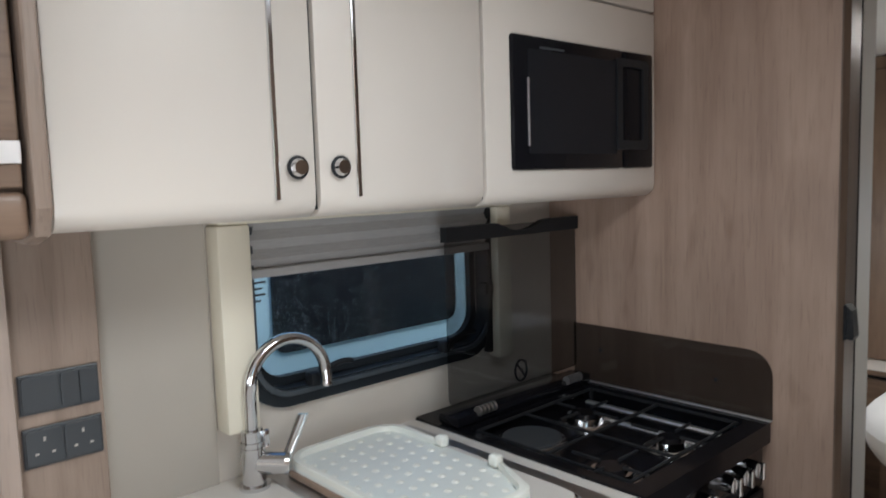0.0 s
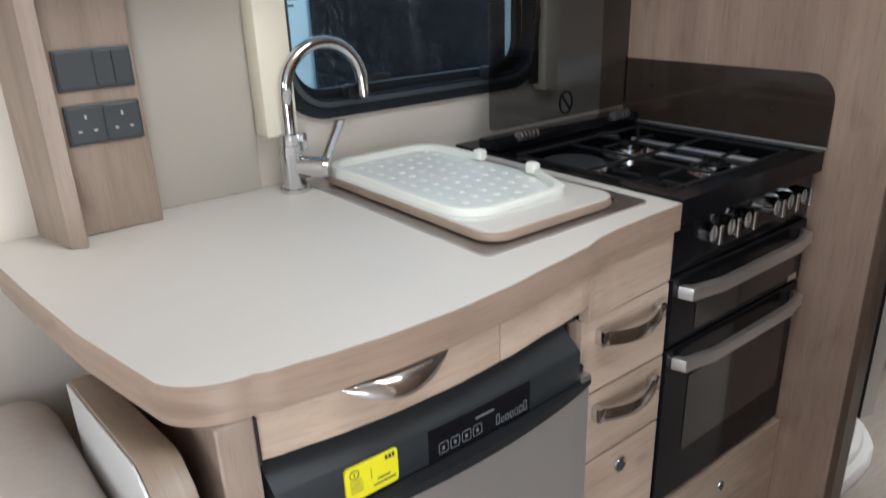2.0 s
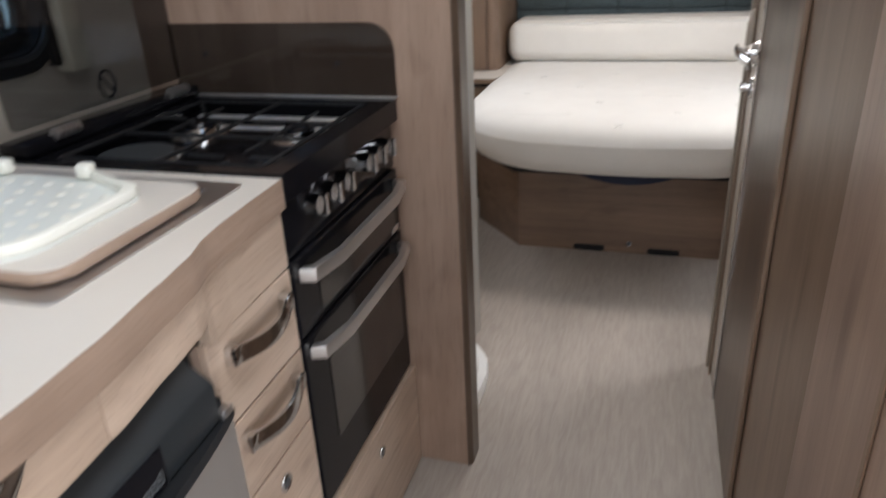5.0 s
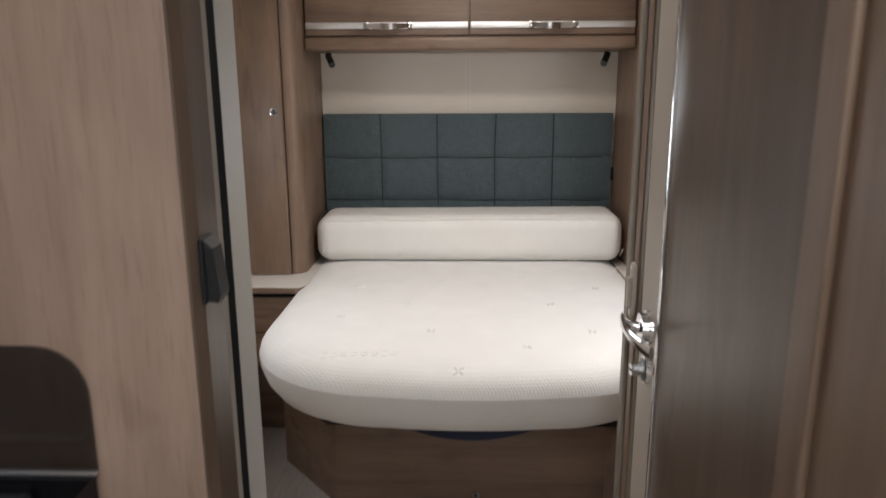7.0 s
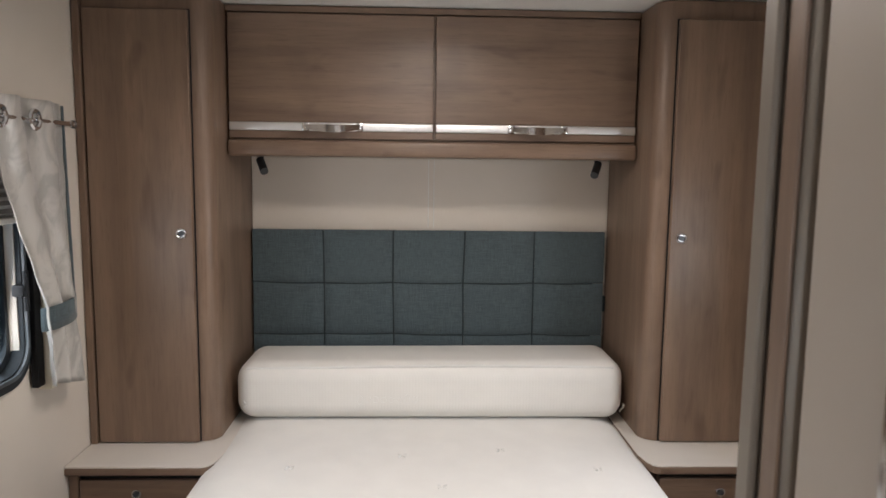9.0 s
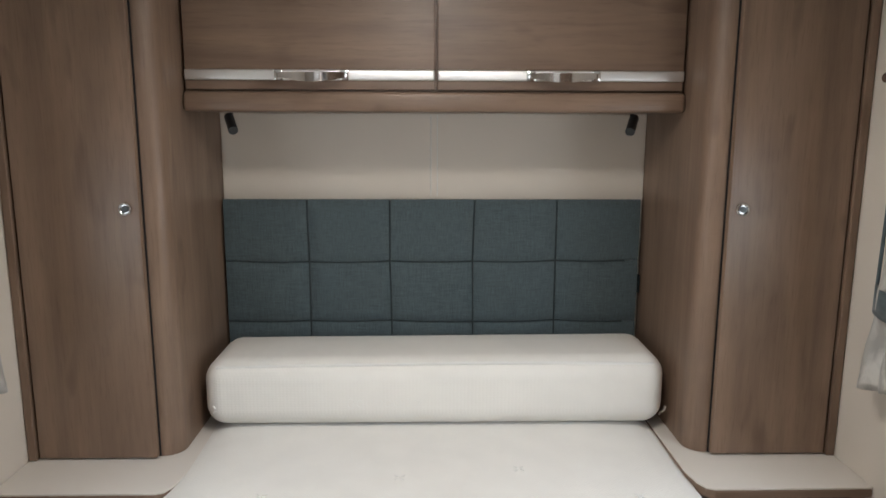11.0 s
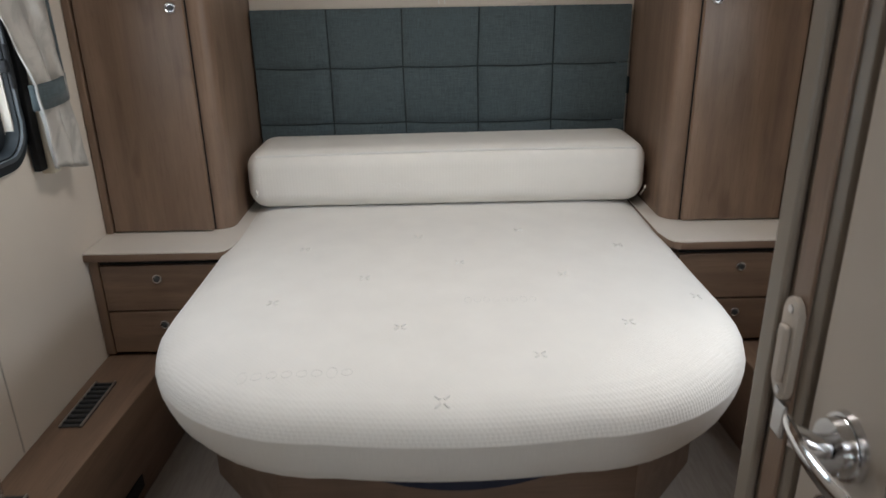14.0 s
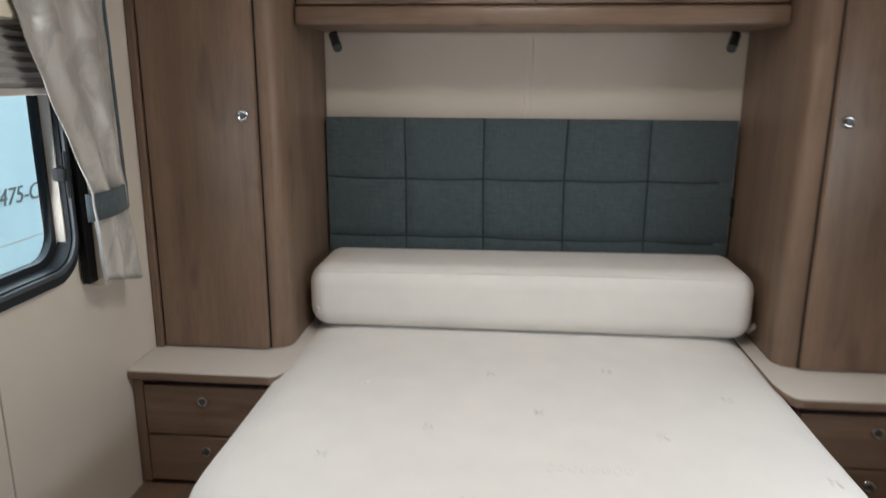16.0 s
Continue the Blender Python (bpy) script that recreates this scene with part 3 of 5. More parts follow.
# ---- curtains ----
def curtain(side, label):
    """A tied-back eyelet curtain: flared at the rail, gathered at the band, loose below."""
    s = -1 if side < 0 else 1
    cur = thing("curtain", (s * 1.0, -0.7, 0.85), label, "curtain", "bedroom curtains")
    bm = bmesh.new()
    nu, nv = 56, 40
    grid = []
    for j in range(nv + 1):
        v = j / nv
        z = 1.625 - v * (1.625 - 0.88)
        if v < 0.70:
            k = v / 0.70
            y0, y1 = -1.085 + k * 0.247, -0.735 + k * 0.043
        else:
            k = smooth01((v - 0.70) / 0.30)
            y0, y1 = -0.838 + 0.014 * k, -0.692 + 0.040 * k
        row = []
        for i in range(nu + 1):
            u = i / nu
            y = y0 + (y1 - y0) * u - 0.026 * min(1.0, v / 0.7)
            x = 0.968 + 0.012 * math.sin(u * 2.3 * math.tau + 0.5 * math.sin(v * 5)) + 0.0020 * math.sin(u * 17 + v * 6) + 0.0015 * math.sin(u * 9 - v * 40)
            row.append(bm.verts.new((s * x, y, z + (0.030 * (1 - u) + 0.003 * math.sin(u * 7)) * v * v)))
        grid.append(row)
    for a, b in zip(grid, grid[1:]):
        for i in range(nu):
            bm.faces.new((a[i], a[i + 1], b[i + 1], b[i]))
    cloth = linked("cloth", bm, CURTAIN, cur, "silvery patterned satin cloth", True)
    sol = cloth.modifiers.new("thickness", "SOLIDIFY")
    sol.thickness = 0.003
    ys = [(-0.866 + 0.160 * k / 14, 0.984 - 0.034 * math.sin(k / 14 * math.pi) ** 0.5) for k in range(15)]
    bm = bmesh.new()
    rows = []
    for k, (y, x) in enumerate(ys):
        dz = 0.014 * k / 14
        rows.append([bm.verts.new((s * x, y, 1.054 + dz)), bm.verts.new((s * x, y, 1.114 + dz))])
    for a, b in zip(rows, rows[1:]):
        bm.faces.new((a[0], b[0], b[1], a[1]))
    band = linked("tieback", bm, TEAL, cur, "teal cloth tieback", True)
    sol = band.modifiers.new("thickness", "SOLIDIFY")
    sol.thickness = 0.005
    linked("edging", tube([(s * 0.974, -0.732 + 0.016 * k / 12, 1.62 - 0.5 * k / 12) for k in range(13)], 0.004, None, 6), TEAL, cur)
    for y in (-1.04, -0.90):
        ring = [(s * 0.955, y + 0.021 * math.cos(t), 1.575 + 0.021 * math.sin(t)) for t in [k / 16 * math.tau for k in range(17)]]
        linked("eyelet", tube(ring, 0.006, None, 8), CHROME, cur, "", True)
    return cur


curtain(-1, "silver satin curtain tied back with a teal band at the window")
curtain(1, "silver satin curtain tied back with a teal band at the window")
for s in (-1, 1):
    rail = thing("curtain_rail", (s * 1.0, -1.2, 1.575), "thin chrome curtain rail above the bedroom window", "rail")
    linked("pole", rod((s * 0.962, -1.78, 1.575), (s * 0.962, -0.70, 1.575), 0.006), CHROME, rail, "", True)
    for y in (-1.76, -0.715):
        linked("bracket", rod((s * 0.955, y, 1.575), (s * 1.039, y, 1.575), 0.008), CHROME, rail, "", True)
        linked("finial", rod((s * 0.962, y + 0.012, 1.575), (s * 0.962, y + 0.028, 1.575), 0.011), CHROME, rail, "", True)


# ---- small hardware ----
def knob(parent, at, axis, r=0.017, depth=0.02, mat=None):
    """Push-button catch: raised ring and domed centre; axis points out of the door."""
    a, d = Vector(at), Vector(axis)
    side = d.orthogonal().normalized()
    up = d.cross(side)
    ring = [a + d * depth * 0.25 + 0.82 * r * (math.cos(t) * side + math.sin(t) * up) for t in [i / 24 * math.tau for i in range(25)]]
    bm = tube(ring, r * 0.2, None, 8)
    rod(a, a + d * depth * 0.2, r * 0.8, bm, 24)
    k = linked("catch", bm, mat or CHROME, parent, "chrome push catch", True)
    linked("button", rod(a + d * depth * 0.2, a + d * depth * (0.75 if mat else 0.5), r * (0.92 if mat else 0.56), None, 20, r * (0.62 if mat else 0.5)), CHROME if mat else SLATE, k, "", True)
    return k


def bow_handle(parent, a, b, out, drop=0.0, wide=0.02, mat=None):
    """A bowed bar handle between two ends, with squared feet."""
    a, b, o = Vector(a), Vector(b), Vector(out)
    bm = bmesh.new()
    rows = []
    n, up = 14, Vector((0, 0, 1))
    for k in range(n + 1):
        t = k / n
        p = a.lerp(b, t) + o * (0.35 + 0.65 * math.sin(t * math.pi)) - up * drop * math.sin(t * math.pi)
        w = wide * (0.55 + 0.45 * math.sin(t * math.pi))
        th = o.normalized() * 0.004
        lean = o.normalized() * w * 0.28 * abs(o.normalized().x)
        rows.append([bm.verts.new(q) for q in (p + up * w / 2 - th - lean, p + up * w / 2 + th - lean, p - up * w / 2 + th, p - up * w / 2 - th)])
    for r0, r1 in zip(rows, rows[1:]):
        for i in range(4):
            bm.faces.new((r0[i], r0[(i + 1) % 4], r1[(i + 1) % 4], r1[i]))
    bm.faces.new(rows[0])
    bm.faces.new(rows[-1][::-1])
    h = linked("handle", bm, mat or NICKEL, parent, "polished metal bow handle", True)
    for p in (a, b):
        q = p + o * 0.4
        block = cube((p.x - 0.011, p.x + 0.011, min(p.y, q.y) - 0.002, max(p.y, q.y) + 0.002, p.z - wide * 0.55, p.z + wide * 0.55), None, 0.003)
        linked("foot", block, mat or CHROME, h, "", True)
    return h


def strap_handle(parent, x, y0, y1, z):
    """A flat chrome strap bowed outwards and sagging a little, with a square block at each end and two posts behind."""
    bm = bmesh.new()
    rows = []
    for k in range(21):
        u = k / 20
        arc = math.sin(u * math.pi)
        px, pz = x + 0.016 + 0.017 * arc, z - 0.005 * arc
        rows.append([bm.verts.new(p) for p in ((px - 0.006, y0 + (y1 - y0) * u, pz + 0.013), (px - 0.001, y0 + (y1 - y0) * u, pz + 0.012), (px + 0.003, y0 + (y1 - y0) * u, pz), (px + 0.001, y0 + (y1 - y0) * u, pz - 0.013), (px - 0.004, y0 + (y1 - y0) * u, pz - 0.013), (px - 0.002, y0 + (y1 - y0) * u, pz))])
    for r0, r1 in zip(rows, rows[1:]):
        for i in range(6):
            bm.faces.new((r0[i], r0[(i + 1) % 6], r1[(i + 1) % 6], r1[i]))
    bm.faces.new(rows[0])
    bm.faces.new(rows[-1][::-1])
    h = linked("handle", bm, CHROME, parent, "polished chrome strap handle", True)
    for y in (y0, y1):
        linked("foot", cube((x, x + 0.0195, y - 0.009, y + 0.009, z - 0.0135, z + 0.0135), None, 0.003), CHROME, h, "", True)
    return h


# ---- bedroom ----
def mattress():
    bed = thing("mattress", (0, -0.75, 0.43), "white knitted-ticking island mattress with rounded foot corners", "mattress")
    off, half, foot, head, rc = -0.012, 0.661, -1.525, -0.07, 0.42
    pts = []
    for k in range(13):
        t = radians(180 + 90 * k / 12)
        pts.append((-half + rc + rc * math.cos(t), foot + rc + 0.02 + rc * math.sin(t)))
    for k in range(1, 12):
        u = -1 + 2 * k / 12
        pts.append((u * (half - rc), foot - 0.0 + 0.02 * u * u))
    for k in range(13):
        t = radians(270 + 90 * k / 12)
        pts.append((half - rc + rc * math.cos(t), foot + rc + 0.02 + rc * math.sin(t)))
    pts += [(half, y) for y in (-0.9, -0.6, -0.3)] + [(half, head), (half * 0.5, head), (-half * 0.5, head), (-half, head)] + [(-half, y) for y in (-0.3, -0.6, -0.9)]
    pts = [(x + off, y) for x, y in pts]
    cx, cy = off, -0.78
    bm = bmesh.new()
    rows = []
    for z, inset in ((0.432, 0.10), (0.436, 0.07), (0.452, 0.045), (0.49, 0.018), (0.53, 0.004), (0.56, 0.0), (0.585, 0.008), (0.607, 0.026), (0.622, 0.055), (0.632, 0.095), (0.639, 0.15), (0.642, 0.25), (0.643, 0.4)):
        row = []
        for x, y in pts:
            d = Vector((x - cx, y - cy))
            k = min(1.0, inset / d.length)
            row.append(bm.verts.new((cx + d.x * (1 - k), min(head, cy + d.y * (1 - k)), z)))
        rows.append(row)
    n = len(pts)
    for a, b in zip(rows, rows[1:]):
        for k in range(n):
            bm.faces.new((a[k], a[(k + 1) % n], b[(k + 1) % n], b[k]))
    bm.faces.new(rows[0][::-1])
    mid = bm.verts.new((cx, cy, 0.643))
    for k in range(n):
        bm.faces.new((rows[-1][k], rows[-1][(k + 1) % n], mid))
    tree = BVHTree.FromBMesh(bm)

    def level(x, y):
        return tree.ray_cast(Vector((x, y, 2)), Vector((0, 0, -1)))[0].z

    low = [f for f in bm.faces if f.calc_center_median().z < 0.55]
    band = bmesh.new()
    copies = {}
    for f in low:
        band.faces.new([copies.setdefault(v, band.verts.new(v.co)) if v not in copies else copies[v] for v in f.verts])
    bmesh.ops.delete(bm, geom=low, context="FACES")
    linked("border_band", band, BORDER, bed, "plain white side band", True)
    cover = linked("cover", bm, MATTRESS, bed, "white knitted ticking", True)
    flowers = [(-0.418, -1.081), (-0.12, -1.216), (0.16, -1.341), (0.368, -1.213), (0.564, -1.072), (0.273, -0.949), (-0.218, -0.949), (0.02, -0.86), (0.46, -0.75), (-0.4, -0.74), (-0.09, -0.66), (0.2, -0.62)]
    for x, y in flowers:
        stitched(cover, (x, y, level(x, y)), "z", 0.017, level)
    stitched(cover, (-0.035, -1.47, level(-0.035, -1.47)), "z", 0.019, level)
    letters(cover, -0.43, -0.2, -1.385, level)
    letters(cover, 0.02, 0.19, -1.09, level)
    return bed


def stitched(parent, at, axis, r, level=None):
    """A four-petalled stitched motif."""
    bm = bmesh.new()
    at = Vector(at)
    for k in range(4):
        t = radians(45 + 90 * k)
        d = Vector((math.cos(t), math.sin(t), 0)) if axis == "z" else Vector((math.cos(t), 0, math.sin(t)))
        pts = [at + d * r * 0.28, at + d * r * 0.6, at + d * r * 0.92]
        if level:
            pts = [Vector((p.x, p.y, level(p.x, p.y))) for p in pts]
        tube(pts, r * 0.15, bm, 6)
    return linked("stitched_motif", bm, STITCH, parent, "embossed four-petal motif", True)


def letters(parent, x0, x1, y, z, upright=False):
    """Embossed maker's mark, kept as a row of plain rings."""
    bm = bmesh.new()
    n = 8
    for k in range(n):
        x = x0 + (x1 - x0) * (k + 0.5) / n
        h = 0.015 if k in (0, 6) else 0.010
        w = 0.36 * (x1 - x0) / n
        ring = [(x + w * math.cos(t), h * math.sin(t)) for t in [i / 12 * math.tau for i in range(13)]]
        if upright:
            tube([(px, y, z + pz) for px, pz in ring], 0.0009, bm, 5)
        else:
            tube([(px, y + py, z(px, y + py)) for px, py in ring], 0.0009, bm, 5)
    return linked("maker_mark", bm, STITCH, parent, "embossed maker's mark", True)


def bolster():
    b = thing("bolster", (0, -0.24, 0.645), "white firm mattress bolster lying across the bed head", "bolster")
    bm = cube((-0.64, 0.64, -0.388, -0.10, 0.643, 0.840), None, 0.060, 7)
    for v in bm.verts:
        v.co.z += (0.006 * math.sin(v.co.x * 3 + 1) + 0.003 * math.sin(v.co.x * 11)) * (v.co.z > 0.7)
    cover = linked("cover", bm, BOLSTER, b, "white knitted ticking", True)
    linked("seam", tube([(-0.60 + 1.2 * k / 24, -0.371 + 0.001 * (k % 2), 0.821 + 0.006 * math.sin((-0.6 + 1.2 * k / 24) * 3 + 1)) for k in range(25)], 0.0045, None, 6), STITCH, cover, "", True)
    linked("zip", tube([(0.637, -0.36 + 0.02 * math.cos(k / 10 * 5), 0.66 + 0.006 * k) for k in range(8)], 0.003, None, 6), GREIGE, cover)
    stitched(cover, (0.327, -0.385, 0.705), "y", 0.016)
    stitched(cover, (-0.6, -0.382, 0.70), "y", 0.016)
    letters(cover, -0.246, -0.042, -0.3875, 0.718, True)
    return b


def bed_base():
    base = thing("bed_base", (0, -0.6, 0), "brown wood-effect bed base with chamfered corners", "bed base")
    o = [(-0.68, -0.02), (-0.68, -0.87), (-0.44, -1.15), (0.44, -1.15), (0.68, -0.87), (0.68, -0.02)]
    linked("plinth", prism(o, 0.0, 0.40, "z", bevel=0.003), ELM_H, base)
    o2 = [(-0.60, -0.1), (-0.60, -1.15), (-0.42, -1.36), (0.42, -1.36), (0.60, -1.15), (0.60, -0.1)]
    linked("slat_frame", prism(o2, 0.402, 0.431, "z", bevel=0.003), BLACK_MATT, base)
    for x in (-0.20, 0.10):
        linked("vent_slot", prism(round_rect(x - 0.005, x + 0.12, 0.004, 0.028, 0.008), -1.1535, -1.149, "y"), BLACK_MATT, base)
    knob(base, (0.02, -1.151, 0.045), (0, -1, 0), 0.012, 0.01)
    bm = bmesh.new()
    rows = []
    for k in range(17):
        u = -1 + 2 * k / 16
        zz = 0.436 - 0.034 * (1 - u * u)
        rows.append([bm.verts.new(p) for p in ((u * 0.175, -1.435, 0.440), (u * 0.175, -1.445, zz), (u * 0.175, -1.36, zz), (u * 0.175, -1.36, 0.440))])
    for a, b in zip(rows, rows[1:]):
        for i in range(4):
            bm.faces.new((a[i], a[(i + 1) % 4], b[(i + 1) % 4], b[i]))
    bm.faces.new(rows[0])
    bm.faces.new(rows[-1][::-1])
    linked("pull_strap", bm, NAVY, base, "navy webbing pull strap", True)
    return base


def headboard():
    hb = thing("headboard", (0, -0.03, 0.6), "teal woven-fabric headboard quilted into squares", "headboard")
    # dark backing gives the gaps around the pads their shade
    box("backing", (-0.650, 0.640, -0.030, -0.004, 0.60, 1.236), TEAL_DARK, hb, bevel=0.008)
    rnd = random.Random(5)
    xs, zs = [-0.652, -0.395, -0.137, 0.121, 0.383, 0.643], [0.62, 0.856, 1.05, 1.243]
    node = {(i, j): (xs[i] + (rnd.uniform(-0.004, 0.004) if 0 < i < 5 else 0.0), zs[j] + (rnd.uniform(-0.003, 0.003) if 0 < j < 3 else 0.0)) for i in range(6) for j in range(4)}
    n = 12

    def sag(u):
        return 0.0035 * math.sin(u * math.pi)

    def seam_point(a, b, u, down):
        x, z = a[0] + (b[0] - a[0]) * u, a[1] + (b[1] - a[1]) * u
        return (x, z - sag(u)) if down else (x, z)

    for i in range(5):
        for j in range(3):
            p00, p10, p01, p11 = node[i, j], node[i + 1, j], node[i, j + 1], node[i + 1, j + 1]
            bm = bmesh.new()
            g = []
            for a in range(n + 1):
                row = []
                for b in range(n + 1):
                    u, v = 0.004 + 0.992 * a / n, 0.005 + 0.99 * b / n
                    lo, hi = seam_point(p00, p10, u, j > 0), seam_point(p01, p11, u, j < 2)
                    x, z = lo[0] + (hi[0] - lo[0]) * v, lo[1] + (hi[1] - lo[1]) * v
                    left, right = (u if i else u * 0.6 + 0.02), (1 - u if i < 4 else 0.6 * (1 - u) + 0.02)
                    edge = min(1.0, 11 * min(left, right, v, 1 - v))
                    puff = 0.007 + 0.011 * math.sqrt(max(0.0, edge)) + 0.005 * math.sin(u * math.pi) * math.sin(v * math.pi) + 0.0012 * math.sin(9 * u + 5 * v + i * 2 + j)
                    row.append(bm.verts.new((x, -0.036 - puff, z)))
                g.append(row)
            for a in range(n):
                for b in range(n):
                    bm.faces.new((g[a][b], g[a + 1][b], g[a + 1][b + 1], g[a][b + 1]))
            rim = [g[a][0] for a in range(n + 1)] + [g[n][b] for b in range(1, n + 1)] + [g[a][n] for a in range(n - 1, -1, -1)] + [g[0][b] for b in range(n - 1, 0, -1)]
            back = [bm.verts.new((v.co.x, -0.0275, v.co.z)) for v in rim]
            for k in range(len(rim)):
                bm.faces.new((rim[k], rim[(k + 1) % len(rim)], back[(k + 1) % len(rim)], back[k]))
            linked("pad", bm, TEAL, hb, "", True)
    # seam lines as dark tubes, crease shade painted in
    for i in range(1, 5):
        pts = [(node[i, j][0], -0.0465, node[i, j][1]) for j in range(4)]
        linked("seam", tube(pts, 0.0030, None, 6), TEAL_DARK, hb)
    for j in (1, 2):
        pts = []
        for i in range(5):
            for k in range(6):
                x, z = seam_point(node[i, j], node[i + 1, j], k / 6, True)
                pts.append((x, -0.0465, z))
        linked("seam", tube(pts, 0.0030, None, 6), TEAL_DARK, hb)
    box("side_tab", (0.645, 0.657, -0.03, -0.012, 0.94, 1.0), TEAL_DARK, hb, bevel=0.003)
    return hb


def wardrobe(s, label):
    w = thing("wardrobe", (s * 0.85, -0.25, 0.624), label, "wardrobe", "bedside wardrobes")
    r = 0.05
    o = [(-1.038, -0.002), (-1.038, -0.50), (-0.66 - r, -0.50)]
    o += [(-0.66 - r + r * math.sin(radians(a)), -0.50 + r - r * math.cos(radians(a))) for a in (15, 30, 45, 60, 75, 90)] + [(-0.66, -0.002)]
    if s > 0:
        o = [(-x, y) for x, y in o]
    linked("body", prism(o, 0.624, ZC - 0.004, "z"), ELM_V, w, "", True)
    x0, x1 = sorted((s * 1.013, s * 0.715))
    d = box("door", (x0, x1, -0.519, -0.501, 0.628, 1.914), ELM_V, w, bevel=0.003)
    xs = sorted((s * 1.038, s * 1.0175))
    box("wall_trim", (*xs, -0.526, -0.501, 0.624, ZC - 0.005), ELM_V, w, bevel=0.003)
    xs = sorted((s * 1.0165, s * 0.7115))
    linked("door_gap", cube((*xs, -0.5025, -0.4995, 0.6255, 1.9175), None, 0), BLACK_MATT, w)
    knob(d, (s * 0.748, -0.519, 1.27), (0, -1, 0), 0.016, 0.016)
    return w


def bedside(s, label):
    u = thing("bedside_cabinet", (s * 0.85, -0.35, 0), label, "bedside cabinet", "bedside cabinets")

    def xr(a, b):
        return sorted((s * a, s * b))

    box("body", (*xr(1.038, 0.662), -0.655, -0.004, 0.29, 0.596), ELM_H, u)
    o = [(-1.038, -0.688), (-0.66, -0.688), (-0.641, -0.68), (-0.628, -0.655), (-0.618, -0.60), (-0.618, -0.003), (-1.038, -0.003)]
    if s > 0:
        o = [(-x, y) for x, y in o]
    linked("shelf", prism(o, 0.6195, 0.6235, "z"), TOP, u, "cream laminate top")
    linked("shelf_core", prism([(x, y) for x, y in o], 0.596, 0.6192, "z", bevel=0.004), ELM_H, u)
    for i, (z0, z1) in enumerate(((0.437, 0.577), (0.30, 0.431))):
        d = box("drawer", (*xr(1.006, 0.664), -0.672, -0.6555, z0, z1), ELM_H, u, bevel=0.002)
        knob(d, (s * 0.846, -0.672, z1 - 0.04), (0, -1, 0), 0.014, 0.016)
    for z0, z1 in ((0.5785, 0.595), (0.4315, 0.4365)):
        box("reveal", (*xr(1.008, 0.664), -0.6605, -0.6555, z0, z1), BLACK_MATT, u, bevel=0)
    box("side_stile", (*xr(1.038, 1.010), -0.668, -0.6555, 0.29, 0.595), ELM_V, u, bevel=0.002)
    box("lower_body", (*xr(1.038, 0.71), -0.60, -0.004, 0.0, 0.288), ELM_H, u)
    d = box("lower_drawer", (*xr(0.93, 0.715), -0.615, -0.6005, 0.155, 0.283), ELM_H, u, bevel=0.002)
    box("toe_panel", (*xr(0.93, 0.715), -0.61, -0.6005, 0.0, 0.14), ELM_H, u, bevel=0.002)
    return u


def heater_duct(s, label):
    h = thing("heater_duct_box", (s * 0.95, -1.2, 0), label, "duct box", "duct boxes")

    def xr(a, b):
        return sorted((s * a, s * b))

    o = [(-1.038, -0.618), (-0.845, -0.66), (-0.885, -1.34), (-0.905, -1.70), (-1.038, -1.70)]
    if s > 0:
        o = [(-x, y) for x, y in o]
    linked("box", prism(o, 0.0, 0.285, "z", bevel=0.006), ELM_Y, h)
    for y0, y1 in ((-1.035, -0.825), (-1.47, -1.29)):
        g = box("vent_grille", (*xr(1.005, 0.945), y0, y1, 0.285, 0.289), SLATE, h, "dark metal air grille", 0.001)
        for k in range(9):
            y = y0 + 0.012 + (y1 - y0 - 0.03) * k / 8
            box("slat", (*xr(1.0, 0.95), y, y + 0.008, 0.289, 0.2925), BLACK_MATT, g, bevel=0.0006)
        for x in (1.0045, 0.9505):
            box("rim", (*xr(x, x - 0.005), y0, y1, 0.289, 0.293), STEEL, g, bevel=0.0006)
    linked("floor_slot", cube((*xr(0.886, 0.862), -1.16, -0.86, 0.03, 0.075), None, 0.002), BLACK_MATT, h)
    knob(h, (s * 0.893, -1.33, 0.09), (-s, 0, 0), 0.012, 0.008)
    return h


def bed_locker():
    lk = thing("overhead_locker", (0, -0.16, 1.5), "brown wood-effect overhead locker with two lift-up doors above the bed", "locker")
    box("body", (-0.6585, 0.6585, -0.308, -0.002, 1.506, ZC - 0.003), ELM_H, lk)
    box("bottom_rail", (-0.6585, 0.6585, -0.338, -0.309, 1.503, 1.556), ELM_H, lk, bevel=0.012, seg=4)
    for x0, x1, hx in ((-0.652, -0.003, -0.322), (0.003, 0.652, 0.331)):
        d = box("door", (x0, x1, -0.327, -0.309, 1.560, 1.948), ELM_H, lk, bevel=0.003)
        box("strip", (x0 + 0.001, x1 - 0.001, -0.337, -0.3275, 1.584, 1.611), SATIN, d, "glossy metal inlay strip", 0.0045, 4)
        bow_handle(d, (hx - 0.085, -0.336, 1.597), (hx + 0.085, -0.336, 1.597), (0, -0.030, 0), 0.006, 0.024, CHROME)
    box("top_rail", (-0.6585, 0.6585, -0.325, -0.309, 1.952, ZC - 0.003), ELM_H, lk, bevel=0.003)
    return lk


def reading_light(x, lean):
    l = thing("reading_light", (x, -0.1, 1.5), "small dark metal spotlight under the overhead locker", "spotlight", "reading lights")
    linked("stem", rod((x, -0.09, 1.504), (x, -0.09, 1.485), 0.006), BLACK_MATT, l)
    linked("head", rod((x - lean * 0.008, -0.085, 1.492), (x + lean * 0.018, -0.14, 1.452), 0.014, None, 18), SLATE, l, "", True)
    return l


